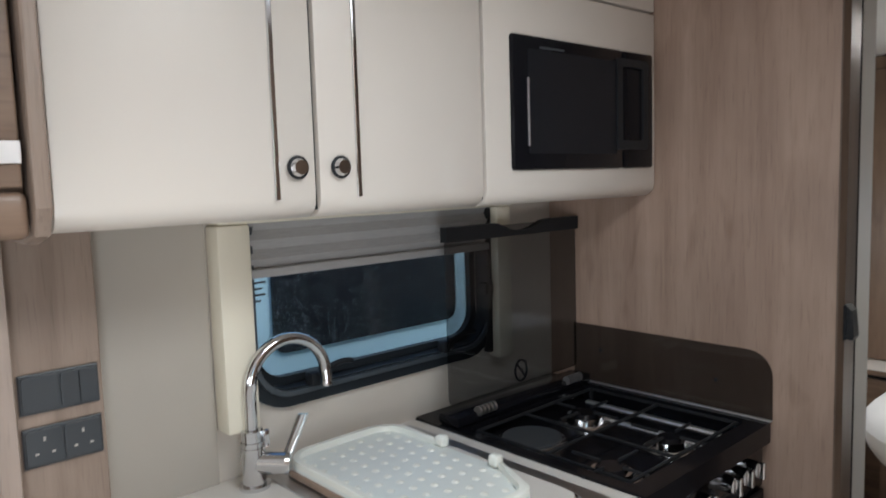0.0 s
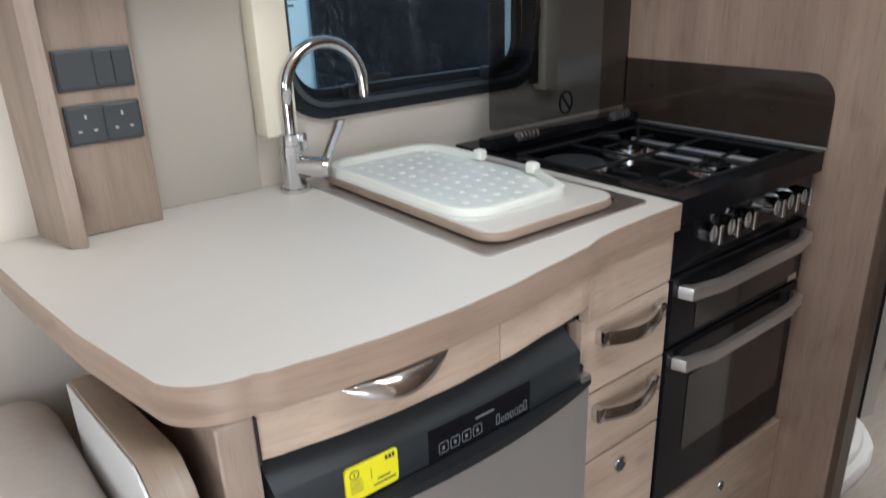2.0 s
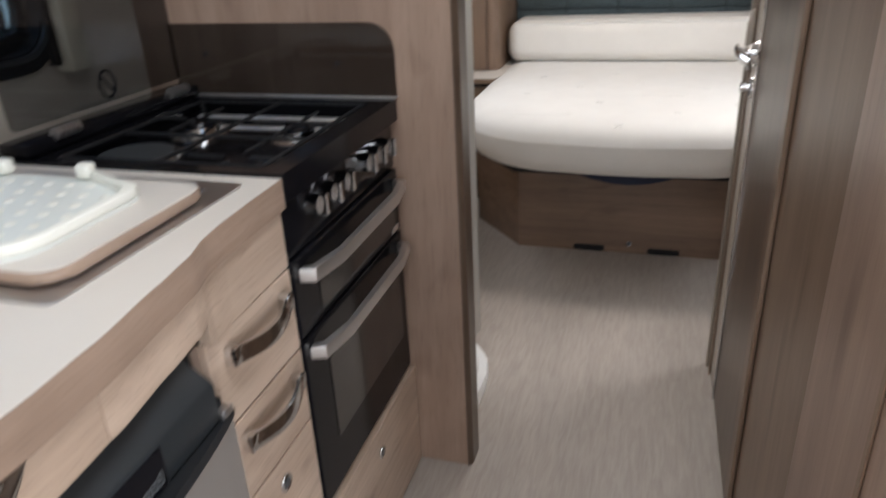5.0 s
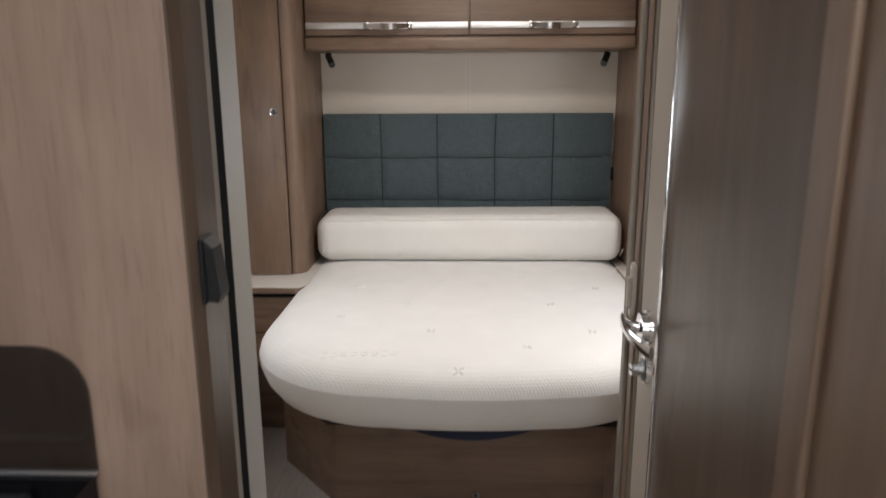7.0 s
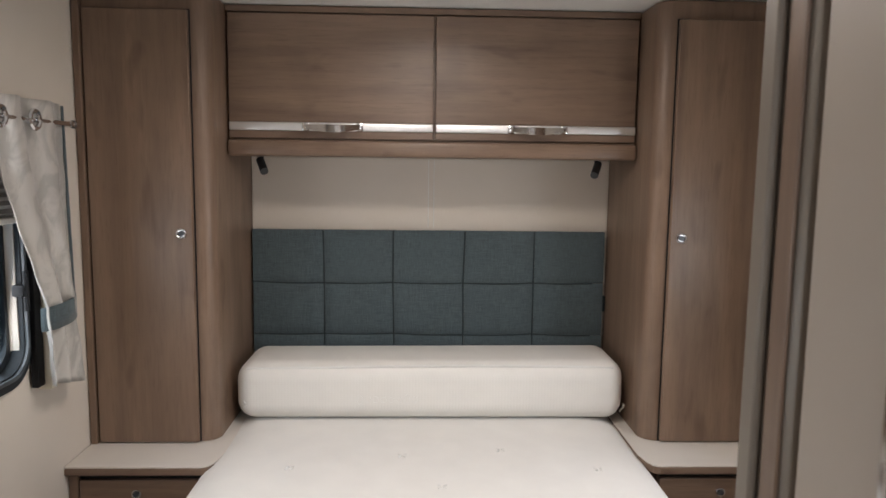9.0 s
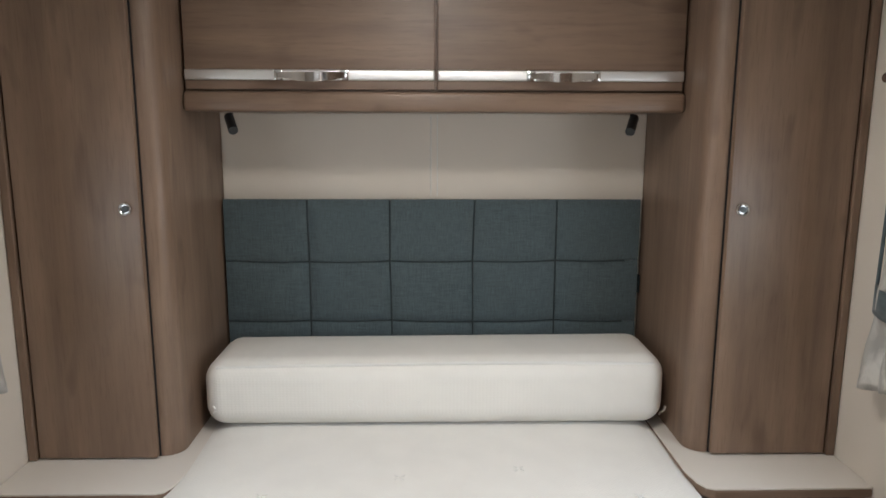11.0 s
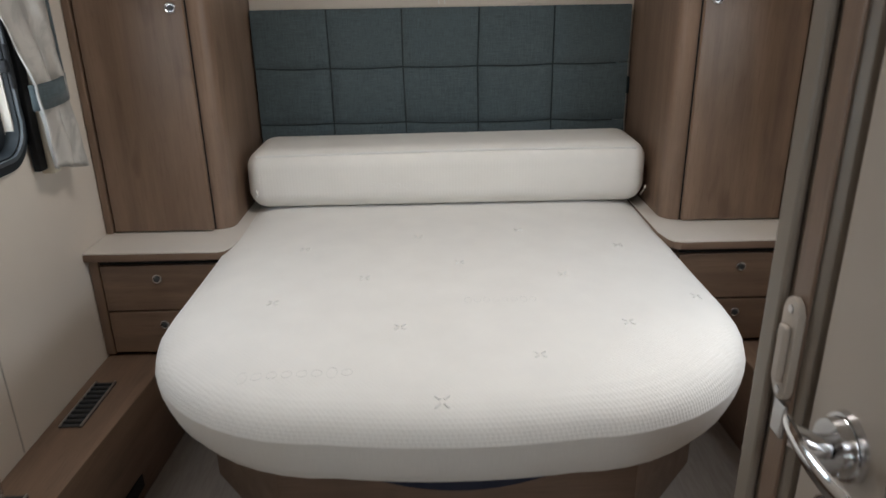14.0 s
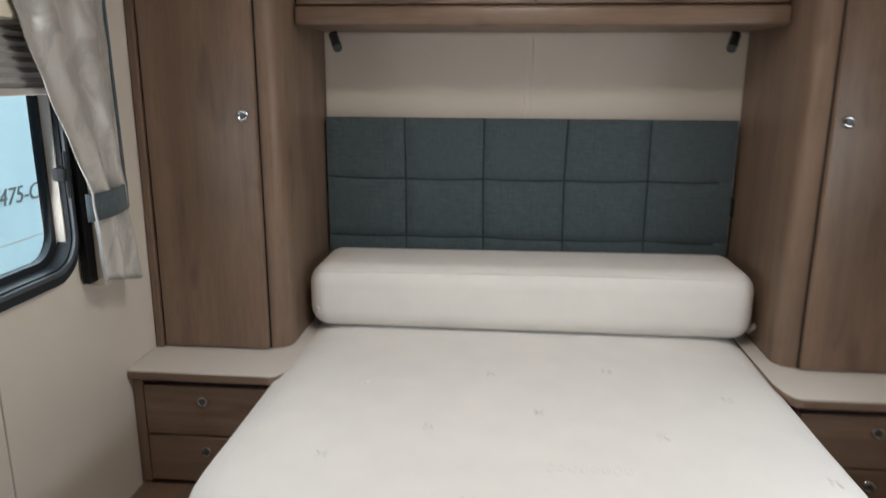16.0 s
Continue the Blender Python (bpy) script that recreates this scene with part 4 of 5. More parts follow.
mattress()
bolster()
bed_base()
headboard()
for s in (-1, 1):
    wardrobe(s, "tall brown wood-effect wardrobe with one closed door and chrome catch")
    bedside(s, "brown wood-effect bedside cabinet with drawers and cream top")
    heater_duct(s, "low brown wood-effect heater duct box with dark vent grilles")
bed_locker()
reading_light(-0.602, 1)
reading_light(0.588, -1)
panel = structure(box("wall_panel_bedhead", (-0.657, 0.657, -0.0035, -0.0005, 0.6, 1.503), WALL, bevel=0.001), "cream padded wall panel with twin stitching")
for x in (-0.012, 0.008):
    linked("stitching", tube([(x, -0.0045, 1.25 + 0.25 * k / 6) for k in range(7)], 0.0016, None, 6), STITCH, panel)
for s in (-1, 1):
    structure(box("trim", tuple(sorted((s * 1.0375, s * 1.0405))) + (-1.1325, -1.130, 0.285, 0.925), GREIGE, bevel=0))


# ---- washroom door ----
def washroom_door():
    d = structure(place("door_1", (0.29, -2.3, 0.02)), "brown wood-effect washroom door standing ajar")
    x0, x1 = 0.300, 0.328
    box("leaf", (x0 + 0.001, x1, -2.583, -2.135, 0.02, 1.93), ELM_DARK, d, bevel=0.002)
    box("stile", (x0 - 0.001, x1, -2.1345, -2.012, 0.02, 1.93), DOOR_CREAM, d, "cream door stile", 0.004)
    box("bead", (x0 - 0.006, x0 + 0.004, -2.139, -2.130, 0.02, 1.93), CHROME, d, "bright metal bead", 0.002)
    h = linked("lever_handle", rod((x0 - 0.001, -2.072, 0.962), (x0 - 0.018, -2.072, 0.962), 0.027, None, 24, 0.024), CHROME, d, "chrome lever handle", True)
    bm = tube([(x0 - 0.018, -2.072, 0.962), (x0 - 0.030, -2.070, 0.963), (x0 - 0.038, -2.064, 0.965), (x0 - 0.042, -2.060, 0.966)], 0.0105, None, 14)
    rows = []
    for k in range(19):
        u = k / 18
        x = x0 - 0.044 - 0.010 * math.sin(u * math.pi) + 0.016 * u * u
        y, z = -2.050 - 0.142 * u, 0.976 - 0.006 * u - 0.010 * u * u
        hgt, th = 0.0075 + 0.0045 * u, 0.0042
        if k == 0:
            hgt, th = 0.005, 0.003
        rows.append([bm.verts.new((x + th * math.cos(a), y, z + hgt * math.sin(a))) for a in [i / 10 * math.tau for i in range(10)]])
    for p, q in zip(rows, rows[1:]):
        for i in range(10):
            bm.faces.new((p[i], p[(i + 1) % 10], q[(i + 1) % 10], q[i]))
    bm.faces.new(rows[0])
    bm.faces.new(rows[-1][::-1])
    linked("lever", bm, CHROME, h, "", True)
    linked("rose_ring", rod((x0 - 0.001, -2.072, 0.962), (x0 - 0.007, -2.072, 0.962), 0.0305, None, 28, 0.029), CHROME, h, "", True)
    t = linked("turn_catch", rod((x0 - 0.001, -2.076, 0.885), (x0 - 0.008, -2.076, 0.885), 0.026, None, 28, 0.024), CHROME, d, "chrome turn catch", True)
    linked("inner_disc", rod((x0 - 0.008, -2.076, 0.885), (x0 - 0.0095, -2.076, 0.885), 0.021, None, 24), SLATE, t, "", True)
    linked("turn", rod((x0 - 0.0095, -2.076, 0.885), (x0 - 0.030, -2.076, 0.885), 0.013, None, 18, 0.011), CHROME, t, "", True)
    box("turn_slot", (x0 - 0.0312, x0 - 0.0296, -2.082, -2.070, 0.8835, 0.8865), BLACK_MATT, t, bevel=0)
    return d


washroom_door()
keep = thing("door_keep", (0.29, -1.97, 0.98), "cream plastic door keep screwed to the taupe jamb", "door keep")
linked("plate", prism(round_rect(-1.985, -1.957, 0.945, 1.052, 0.013), 0.2880, 0.2952, "x", bevel=0.002), DOOR_CREAM, keep, "", True)
box("latch_bar", (0.281, 0.2878, -1.979, -1.965, 0.965, 1.025), DOOR_CREAM, keep, bevel=0.003)
for z in (0.955, 1.041):
    linked("screw", rod((0.2880, -1.971, z), (0.2866, -1.971, z), 0.004), STEEL, keep)
linked("strike", cube((0.291, 0.2952, -1.984, -1.962, 0.905, 0.942), None, 0.004), STEEL, keep)

# ---- shower ----
def shower():
    sh = thing("shower_cubicle", (-0.7, -2.2, 0), "curved clear shower cubicle on a white stepped tray", "shower")
    for r, z0, z1 in ((0.0, 0.0, 0.05), (0.022, 0.05, 0.085), (0.04, 0.085, 0.15)):
        x1, y1, rc = -0.345 - r, -1.97 - r, 0.22
        o = [(-1.036, -2.460), (x1, -2.460), (x1, y1 - rc)] + [(x1 - rc + rc * math.cos(radians(a)), y1 - rc + rc * math.sin(radians(a))) for a in range(10, 91, 10)] + [(-1.036, y1)]
        linked("tray_step", prism(o, z0 + 0.001, z1, "z", bevel=0.008), WHITE_PL, sh, "", True)
    linked("door_post", prism([(-0.3895, -2.166), (-0.376, -2.120), (-0.384, -2.113), (-0.405, -2.118), (-0.404, -2.163)], 0.151, ZC - 0.002, "z", bevel=0.002), GREIGE, sh, "greige shower door post")
    linked("seal", prism([(-0.4000, -2.170), (-0.3900, -2.1668), (-0.404, -2.160), (-0.410, -2.166)], 0.151, ZC - 0.002, "z"), BLACK_MATT, sh, "black rubber seal")
    linked("door_stile", prism([(-0.421, -2.188), (-0.4003, -2.1705), (-0.4105, -2.1665), (-0.433, -2.184)], 0.151, ZC - 0.002, "z", bevel=0.002), GREIGE, sh)
    bm = bmesh.new()
    pts = [(-0.405, -2.4605), (-0.426, -2.188)]
    a = [bm.verts.new((x, y, z)) for x, y in pts for z in (0.151, ZC - 0.002)]
    bm.faces.new((a[0], a[1], a[3], a[2]))
    s1 = linked("door_sheet", bm, ACRYL, sh, "clear acrylic door sheet")
    s1.visible_shadow = False
    bm = bmesh.new()
    rows = []
    for x, y in [(-0.40 - 0.11 + 0.11 * math.cos(radians(k)), -2.118 + 0.11 * math.sin(radians(k))) for k in range(0, 91, 10)] + [(-1.035, -2.008)]:
        rows.append([bm.verts.new((x, y, 0.151)), bm.verts.new((x, y, ZC - 0.002))])
    for p, q in zip(rows, rows[1:]):
        bm.faces.new((p[0], q[0], q[1], p[1]))
    s2 = linked("screen_sheet", bm, ACRYL, sh, "clear curved acrylic screen", True)
    s2.visible_shadow = False
    return sh


shower()
hook = thing("towel_hook", (-0.30, -2.505, 1.15), "black plastic fold-down hook on the partition end", "hook")
box("plate", (-0.3028, -0.297, -2.531, -2.494, 1.147, 1.219), BLACK_MATT, hook, bevel=0.003)
linked("flap", prism([(-0.297, 1.217), (-0.288, 1.208), (-0.283, 1.156), (-0.286, 1.148), (-0.297, 1.150)], -2.529, -2.496, "y", bevel=0.002), BLACK_MATT, hook)


# ---- kitchen ----
FRONT = [(-3.86, -0.411), (-3.78, -0.397), (-3.72, -0.388), (-3.65, -0.382), (-3.57, -0.381), (-3.48, -0.387),
         (-3.37, -0.402), (-3.305, -0.411), (-3.25, -0.426), (-3.20, -0.432), (-3.11, -0.436), (-3.0, -0.439)]


def front_x(y):
    """Front edge of the worktop: straight by the cooker, stepping out and bowed over the fridge."""
    for (y0, x0), (y1, x1) in zip(FRONT, FRONT[1:]):
        if y <= y1:
            t = max(0.0, (y - y0) / (y1 - y0))
            return x0 + (x1 - x0) * (0.5 * t + 0.5 * smooth01(t))
    return FRONT[-1][1]


def top_outline(shift=0.0, end=-3.96):
    pts = [(-1.038, -3.034), (front_x(-3.034) + shift, -3.034)]
    y = -3.06
    while y > -3.81:
        pts.append((front_x(y) + shift, y))
        y -= 0.015
    cx, cy, r = -0.478, -3.808, 0.073
    pts += [(cx + shift + r * math.cos(radians(k)), cy - 1.2 * r * math.sin(radians(k))) for k in range(0, 76, 8)]
    pts += [(-0.62 + shift, end + 0.035), (-0.80, end + 0.012), (-0.95, end - 0.004), (-1.038, end - 0.004)]
    return pts


top = thing("worktop", (-0.7, -3.5, 0.9), "cream laminate kitchen worktop with bowed oak front edge", "worktop")
linked("slab", prism(top_outline(), 0.897, 0.943, "z"), OAK_EDGE, top, "light oak worktop edge", True)
linked("surface", prism([(x - 0.001, y) for x, y in top_outline()], 0.9431, 0.9435, "z"), TOP, top, "cream laminate surface")


def curved_panel(name, y0, y1, z0, z1, inset, mat, parent, label=""):
    n = 14
    fr = [(front_x(y0 + (y1 - y0) * k / n) - inset, y0 + (y1 - y0) * k / n) for k in range(n + 1)]
    return linked(name, prism(fr + [(x - 0.02, y) for x, y in reversed(fr)], z0, z1, "z", bevel=0.0015), mat, parent, label)


def kitchen_unit():
    u = thing("kitchen_unit", (-0.7, -3.5, 0), "light oak kitchen base unit with drawers and cupboard", "kitchen unit")
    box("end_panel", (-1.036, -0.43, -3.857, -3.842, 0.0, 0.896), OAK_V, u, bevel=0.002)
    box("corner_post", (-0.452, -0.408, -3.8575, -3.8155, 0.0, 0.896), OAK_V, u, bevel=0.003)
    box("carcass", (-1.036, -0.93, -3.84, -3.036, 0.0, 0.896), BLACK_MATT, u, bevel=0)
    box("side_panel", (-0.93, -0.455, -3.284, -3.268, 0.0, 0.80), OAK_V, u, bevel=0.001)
    d = curved_panel("drawer", -3.8145, -3.486, 0.836, 0.8955, 0.009, OAK_H, u, "shallow oak drawer front")
    bm = bmesh.new()
    rows = []
    for k in range(17):
        t = k / 16
        y, z1, z0 = -3.719 + 0.143 * t, 0.893, 0.8915 - 0.025 * math.sin(t * math.pi) ** 0.7
        x = front_x(y) - 0.009
        o = 0.003 + 0.020 * math.sin(t * math.pi)
        prof = [(x, z1)] + [(x + o * f, z1 - (z1 - z0) * h) for f, h in ((0.55, 0.02), (0.82, 0.22), (0.96, 0.5), (1.0, 0.75), (0.9, 1.0))] + [(x, z0 - 0.001)]
        rows.append([bm.verts.new((px, y, pz)) for px, pz in prof])
    for r0, r1 in zip(rows, rows[1:]):
        for i in range(7):
            bm.faces.new((r0[i], r0[(i + 1) % 7], r1[(i + 1) % 7], r1[i]))
    bm.faces.new(rows[0])
    bm.faces.new(rows[-1][::-1])
    linked("handle", bm, CHROME, d, "polished metal crescent handle", True)
    box("drawer_gap", (-0.425, -0.4025, -3.8163, -3.8148, 0.836, 0.894), BLACK_MATT, u, bevel=0)
    curved_panel("fascia", -3.484, -3.2695, 0.836, 0.8955, 0.009, OAK_H, u)
    curved_panel("fascia", -3.2685, -3.037, 0.802, 0.8955, 0.009, OAK_H, u)
    for z0, z1 in ((0.659, 0.799), (0.520, 0.655)):
        d = box("drawer", (-0.462, -0.445, -3.266, -3.040, z0, z1), OAK_H, u, bevel=0.002)
        strap_handle(d, -0.445, -3.226, -3.078, z1 - 0.036)
    d = box("cupboard_door", (-0.462, -0.445, -3.266, -3.040, 0.012, 0.516), OAK_H, u, bevel=0.002)
    knob(d, (-0.445, -3.149, 0.473), (1, 0, 0), 0.015, 0.012)
    for z in (0.7995, 0.6555, 0.5165):
        box("reveal", (-0.4615, -0.4485, -3.266, -3.040, z, z + 0.003), BLACK_MATT, u, bevel=0)
    box("reveal", (-0.4615, -0.4465, -3.0396, -3.0345, 0.01, 0.29), BLACK_MATT, u, bevel=0)
    box("inner_side", (-0.93, -0.463, -3.268, -3.262, 0.0, 0.80), BLACK_MATT, u, bevel=0)
    box("inner_back", (-0.93, -0.463, -3.045, -3.036, 0.0, 0.80), OAK_V, u, bevel=0)
    return u


kitchen_unit()


def fridge():
    f = thing("fridge", (-0.65, -3.55, 0), "brushed steel caravan fridge with dark grey control panel", "fridge")
    y0, y1 = -3.810, -3.288
    box("cabinet", (-0.925, -0.455, y0, y1, 0.02, 0.82), BLACK_MATT, f, bevel=0.002)

    def bow(y):
        u = (y - (y0 + y1) / 2) / ((y1 - y0) / 2)
        return 0.028 * (1 - u * u)

    def face(name, a, b, z0, z1, x, mat, amount, label="", bev=0.003):
        n = 18
        fr = [(x + amount * bow(a + (b - a) * k / n), a + (b - a) * k / n) for k in range(n + 1)]
        return linked(name, prism(fr + [(x - 0.05, b), (x - 0.05, a)], z0, z1, "z", bevel=bev), mat, f, label, True)

    bm = bmesh.new()
    rows = []
    for k in range(19):
        y = y0 + 0.004 + (y1 - 0.034 - y0) * k / 18
        x = -0.405 + 0.3 * bow(y)
        rows.append([bm.verts.new((x + dx, y, z)) for dx, z in ((-0.05, 0.732), (-0.002, 0.732), (0, 0.735), (0, 0.784), (-0.003, 0.789), (-0.042, 0.818), (-0.05, 0.826))])
    for r0, r1 in zip(rows, rows[1:]):
        for k in range(7):
            bm.faces.new((r0[k], r0[(k + 1) % 7], r1[(k + 1) % 7], r1[k]))
    bm.faces.new(rows[0])
    bm.faces.new(rows[-1][::-1])
    linked("control_panel", bm, GREY_PL, f, "dark grey control panel", True)
    face("door_lip", y0 + 0.03, y1, 0.716, 0.7305, -0.404, BLACK_MATT, 1.0, "black door edge trim", 0.003)
    door = face("door", y0 + 0.03, y1, 0.03, 0.7155, -0.408, FRIDGE_STEEL, 1.0, "brushed steel door")
    box("door_seal", (-0.455, -0.42, y0 + 0.003, y0 + 0.029, 0.02, 0.7315), BLACK_MATT, f, "black door seal", 0.003)
    disp = box("display", (-0.4005, -0.3962, -3.606, -3.428, 0.7345, 0.783), BLACK, f, "glossy black display", 0.001)
    for k in range(4):
        y = -3.590 + 0.019 * k
        bm = loop_frame(round_rect(y, y + 0.0155, 0.741, 0.7575, 0.003, 3), round_rect(y + 0.001, y + 0.0145, 0.742, 0.7565, 0.002, 3), -0.3962, -0.3957, "x")
        cube((-0.3962, -0.3957, y + 0.0055, y + 0.0095, 0.7465, 0.7515), bm, 0)
        linked("button_mark", bm, PALE, disp)
    for k in range(7):
        y = -3.492 + 0.0085 * k
        h = 0.016 if k in (0, 6) else 0.007 + 0.001 * k
        bm = loop_frame(round_rect(y, y + 0.006, 0.741, 0.741 + h, 0.001, 2), round_rect(y + 0.001, y + 0.005, 0.742, 0.740 + h, 0.0008, 2), -0.3962, -0.3957, "x")
        linked("level_mark", bm, PALE, disp)
    linked("maker_mark", cube((-0.3962, -0.3957, -3.528, -3.496, 0.7665, 0.7695), None, 0), PALE, disp, "pale maker's mark bar")
    st = linked("energy_sticker", prism(round_rect(-3.725, -3.652, 0.737, 0.7845, 0.005, 4), -0.4015, -0.3968, "x"), YELLOW, f, "yellow information sticker")
    ring = [(-0.3965, -3.713 + 0.006 * math.cos(t), 0.774 + 0.006 * math.sin(t)) for t in [k / 14 * math.tau for k in range(15)]]
    bm = tube(ring, 0.0006, None, 5)
    cube((-0.3968, -0.3963, -3.7136, -3.7124, 0.771, 0.777), bm, 0)
    for z, p, q in ((0.745, -3.688, -3.656), (0.752, -3.682, -3.664)):
        cube((-0.3968, -0.3963, p, q, z, z + 0.002), bm, 0)
    for k in range(3):
        cube((-0.3968, -0.3963, -3.670 + 0.005 * k, -3.6665 + 0.005 * k, 0.774, 0.780), bm, 0)
    for z in (0.765, 0.761, 0.757, 0.753, 0.749):
        cube((-0.3968, -0.3964, -3.719, -3.702 - 0.002 * (z > 0.76), z, z + 0.0008), bm, 0)
    cube((-0.3968, -0.3964, -3.6905, -3.690, 0.758, 0.772), bm, 0)
    linked("print", bm, INK, st, "small dark print")
    box("latch", (-0.43, -0.398, y1 - 0.028, y1 - 0.008, 0.731, 0.742), STEEL, f, "", 0.002)
    linked("hinge", rod((-0.418, y1 - 0.016, 0.737), (-0.418, y1 - 0.016, 0.75), 0.008), BLACK_MATT, f)
    return f


fridge()


def cooker():
    c = thing("cooker", (-0.7, -2.78, 0.29), "black slot-in gas cooker with grill and oven doors", "cooker")
    y0, y1 = -3.030, -2.537
    box("carcass", (-0.95, -0.475, y0, y1, 0.296, 0.80), BLACK, c, bevel=0.002)
    box("control_panel", (-0.474, -0.452, y0, y1, 0.803, 0.928), BLACK, c, bevel=0.006)
    for y in (-2.936, -2.879, -2.823, -2.718, -2.665, -2.611):
        k = linked("control_knob", rod((-0.452, y, 0.868), (-0.430, y, 0.868), 0.0185, None, 20, 0.017), CHROME, c, "chrome control knob", True)
        box("grip", (-0.431, -0.416, y - 0.005, y + 0.005, 0.850, 0.886), CHROME, k, bevel=0.003)
    for nm, z0, z1, wz in (("grill_door", 0.660, 0.800, (0.675, 0.755)), ("oven_door", 0.300, 0.655, (0.40, 0.575))):
        d = box(nm, (-0.474, -0.448, y0 + 0.003, y1 - 0.003, z0, z1), BLACK, c, bevel=0.004)
        linked("door_glass", prism(round_rect(-2.945, -2.575, *wz, 0.006), -0.4478, -0.4465, "x"), OVEN_GLASS, d, "dark oven glass")
        hz = z1 - 0.030
        out = [(-0.447, y0 + 0.022), (-0.421, y0 + 0.030), (-0.409, y0 + 0.112), (-0.409, y1 - 0.100), (-0.421, y1 - 0.030), (-0.447, y1 - 0.022)]
        inn = [(-0.447, y1 - 0.036), (-0.431, y1 - 0.042), (-0.419, y1 - 0.103), (-0.419, y0 + 0.115), (-0.431, y0 + 0.042), (-0.447, y0 + 0.036)]
        linked("handle", prism(out + inn, hz - 0.0125, hz + 0.0125, "z", bevel=0.0025), SATIN, d, "satin aluminium bar handle", True)
    linked("ignition_button", rod((-0.452, -2.770, 0.862), (-0.444, -2.770, 0.862), 0.009, None, 18, 0.008), BLACK_MATT, c, "black ignition button", True)
    box("maker_plate", (-0.4478, -0.4462, -2.592, -2.558, 0.666, 0.679), SATIN, c, "small satin maker's plate", 0.0004)
    # hob
    hob = linked("hob", loop_frame(round_rect(-1.036, -0.437, y0 - 0.003, y1 + 0.001, 0.004, 3), round_rect(-0.892, -0.478, y0 + 0.022, y1 - 0.024, 0.02, 3), 0.905, 0.949, "z"), BLACK, c, "black hob surround")
    pan = box("hob_pan", (-0.895, -0.475, y0 + 0.018, y1 - 0.02, 0.906, 0.916), BLACK, hob, "black enamel hob pan", 0.002)
    # reflections on the black pan's steps, drawn as bright satin strips
    for ya, xa in ((-2.598, -0.872), (-2.677, -0.80)):
        linked("pan_ridge", prism([(ya - 0.008, 0.9155), (ya - 0.005, 0.921), (ya + 0.005, 0.921), (ya + 0.008, 0.9155)], xa, -0.52, "x"), SATIN, pan, "pan step, its bright reflection put into satin metal")
    plate = linked("hotplate", rod((-0.795, -2.905, 0.9165), (-0.795, -2.905, 0.930), 0.066, None, 40, 0.064), SLATE, hob, "electric hotplate", True)
    linked("ring", rod((-0.795, -2.905, 0.9162), (-0.795, -2.905, 0.926), 0.076, None, 40, 0.073), HOBSTEEL, plate, "", True)
    for x, y, r in ((-0.788, -2.723, 0.042), (-0.565, -2.735, 0.032), (-0.565, -2.946, 0.040)):
        bn = linked("burner", rod((x, y, 0.916), (x, y, 0.933), r + 0.004, None, 28, r), CHROME, hob, "aluminium gas burner", True)
        linked("cap", rod((x, y, 0.933), (x, y, 0.941), r * 0.80, None, 28, r * 0.70), BLACK, bn, "", True)
        linked("spreader", rod((x, y, 0.9157), (x, y, 0.9185), r + 0.020, None, 32, r + 0.016), HOBSTEEL, bn, "", True)
    bm = bmesh.new()
    z = 0.944
    for y in (-2.99, -2.835, -2.575):
        tube([(-0.875, y, z), (-0.495, y, z)], 0.0034, bm, 6)
    for x in (-0.875, -0.685, -0.495):
        tube([(x, -2.99, z), (x, -2.575, z)], 0.0038, bm, 6)
    for x, y in ((-0.788, -2.723), (-0.565, -2.735), (-0.565, -2.946)):
        for dx, dy in ((1, 0), (-1, 0), (0, 1), (0, -1)):
            tube([(x + dx * 0.026, y + dy * 0.026, z), (x + dx * 0.09, y + dy * 0.09, z)], 0.0034, bm, 6)
    for x in (-0.875, -0.495):
        for y in (-2.99, -2.575):
            tube([(x, y, 0.915), (x, y, z)], 0.005, bm, 6)
    linked("pan_support", bm, BLACK_MATT, hob, "black wire pan support")
    # hinge bar and raised lid
    box("hinge_bar", (-0.965, -0.90, y0 + 0.005, y1 - 0.005, 0.950, 0.974), BLACK, c, bevel=0.006)
    for y in (-2.965, -2.645):
        bm = bmesh.new()
        for k in range(5):
            rod((-0.90, y + 0.012 * k, 0.976), (-0.90, y + 0.012 * k + 0.006, 0.976), 0.011, bm, 12)
        linked("hinge_spring", bm, STEEL, c, "steel hinge spring", True)
    lid = linked("glass_lid", prism(round_rect(-3.003, -2.538, 0.986, 1.380, 0.012, 4), -0.953, -0.947, "x", bevel=0.001), SMOKED, c, "raised smoked glass lid")
    lid.visible_shadow = True
    n = 20
    topl = []
    for k in range(n + 1):
        y = -2.535 - 0.471 * k / n
        dip = 0.022 * max(0.0, 1 - ((y + 2.755) / 0.085) ** 2) if abs(y + 2.755) < 0.085 else 0
        topl.append((y, 1.386 - dip))
    linked("lid_trim", prism([(-3.006, 1.353), (-2.535, 1.353)] + topl, -0.960, -0.940, "x"), BLACK_MATT, c, "black lid grip strip")
    ring = [(-0.9455, -2.765 + 0.021 * math.cos(t), 1.02 + 0.026 * math.sin(t)) for t in [k / 20 * math.tau for k in range(21)]]
    bm = tube(ring, 0.0028, None, 5)
    tube([(-0.9455, -2.78, 1.038), (-0.9455, -2.75, 1.002)], 0.0028, bm, 5)
    linked("warning_mark", bm, BLACK, lid, "printed warning symbol")
    return c


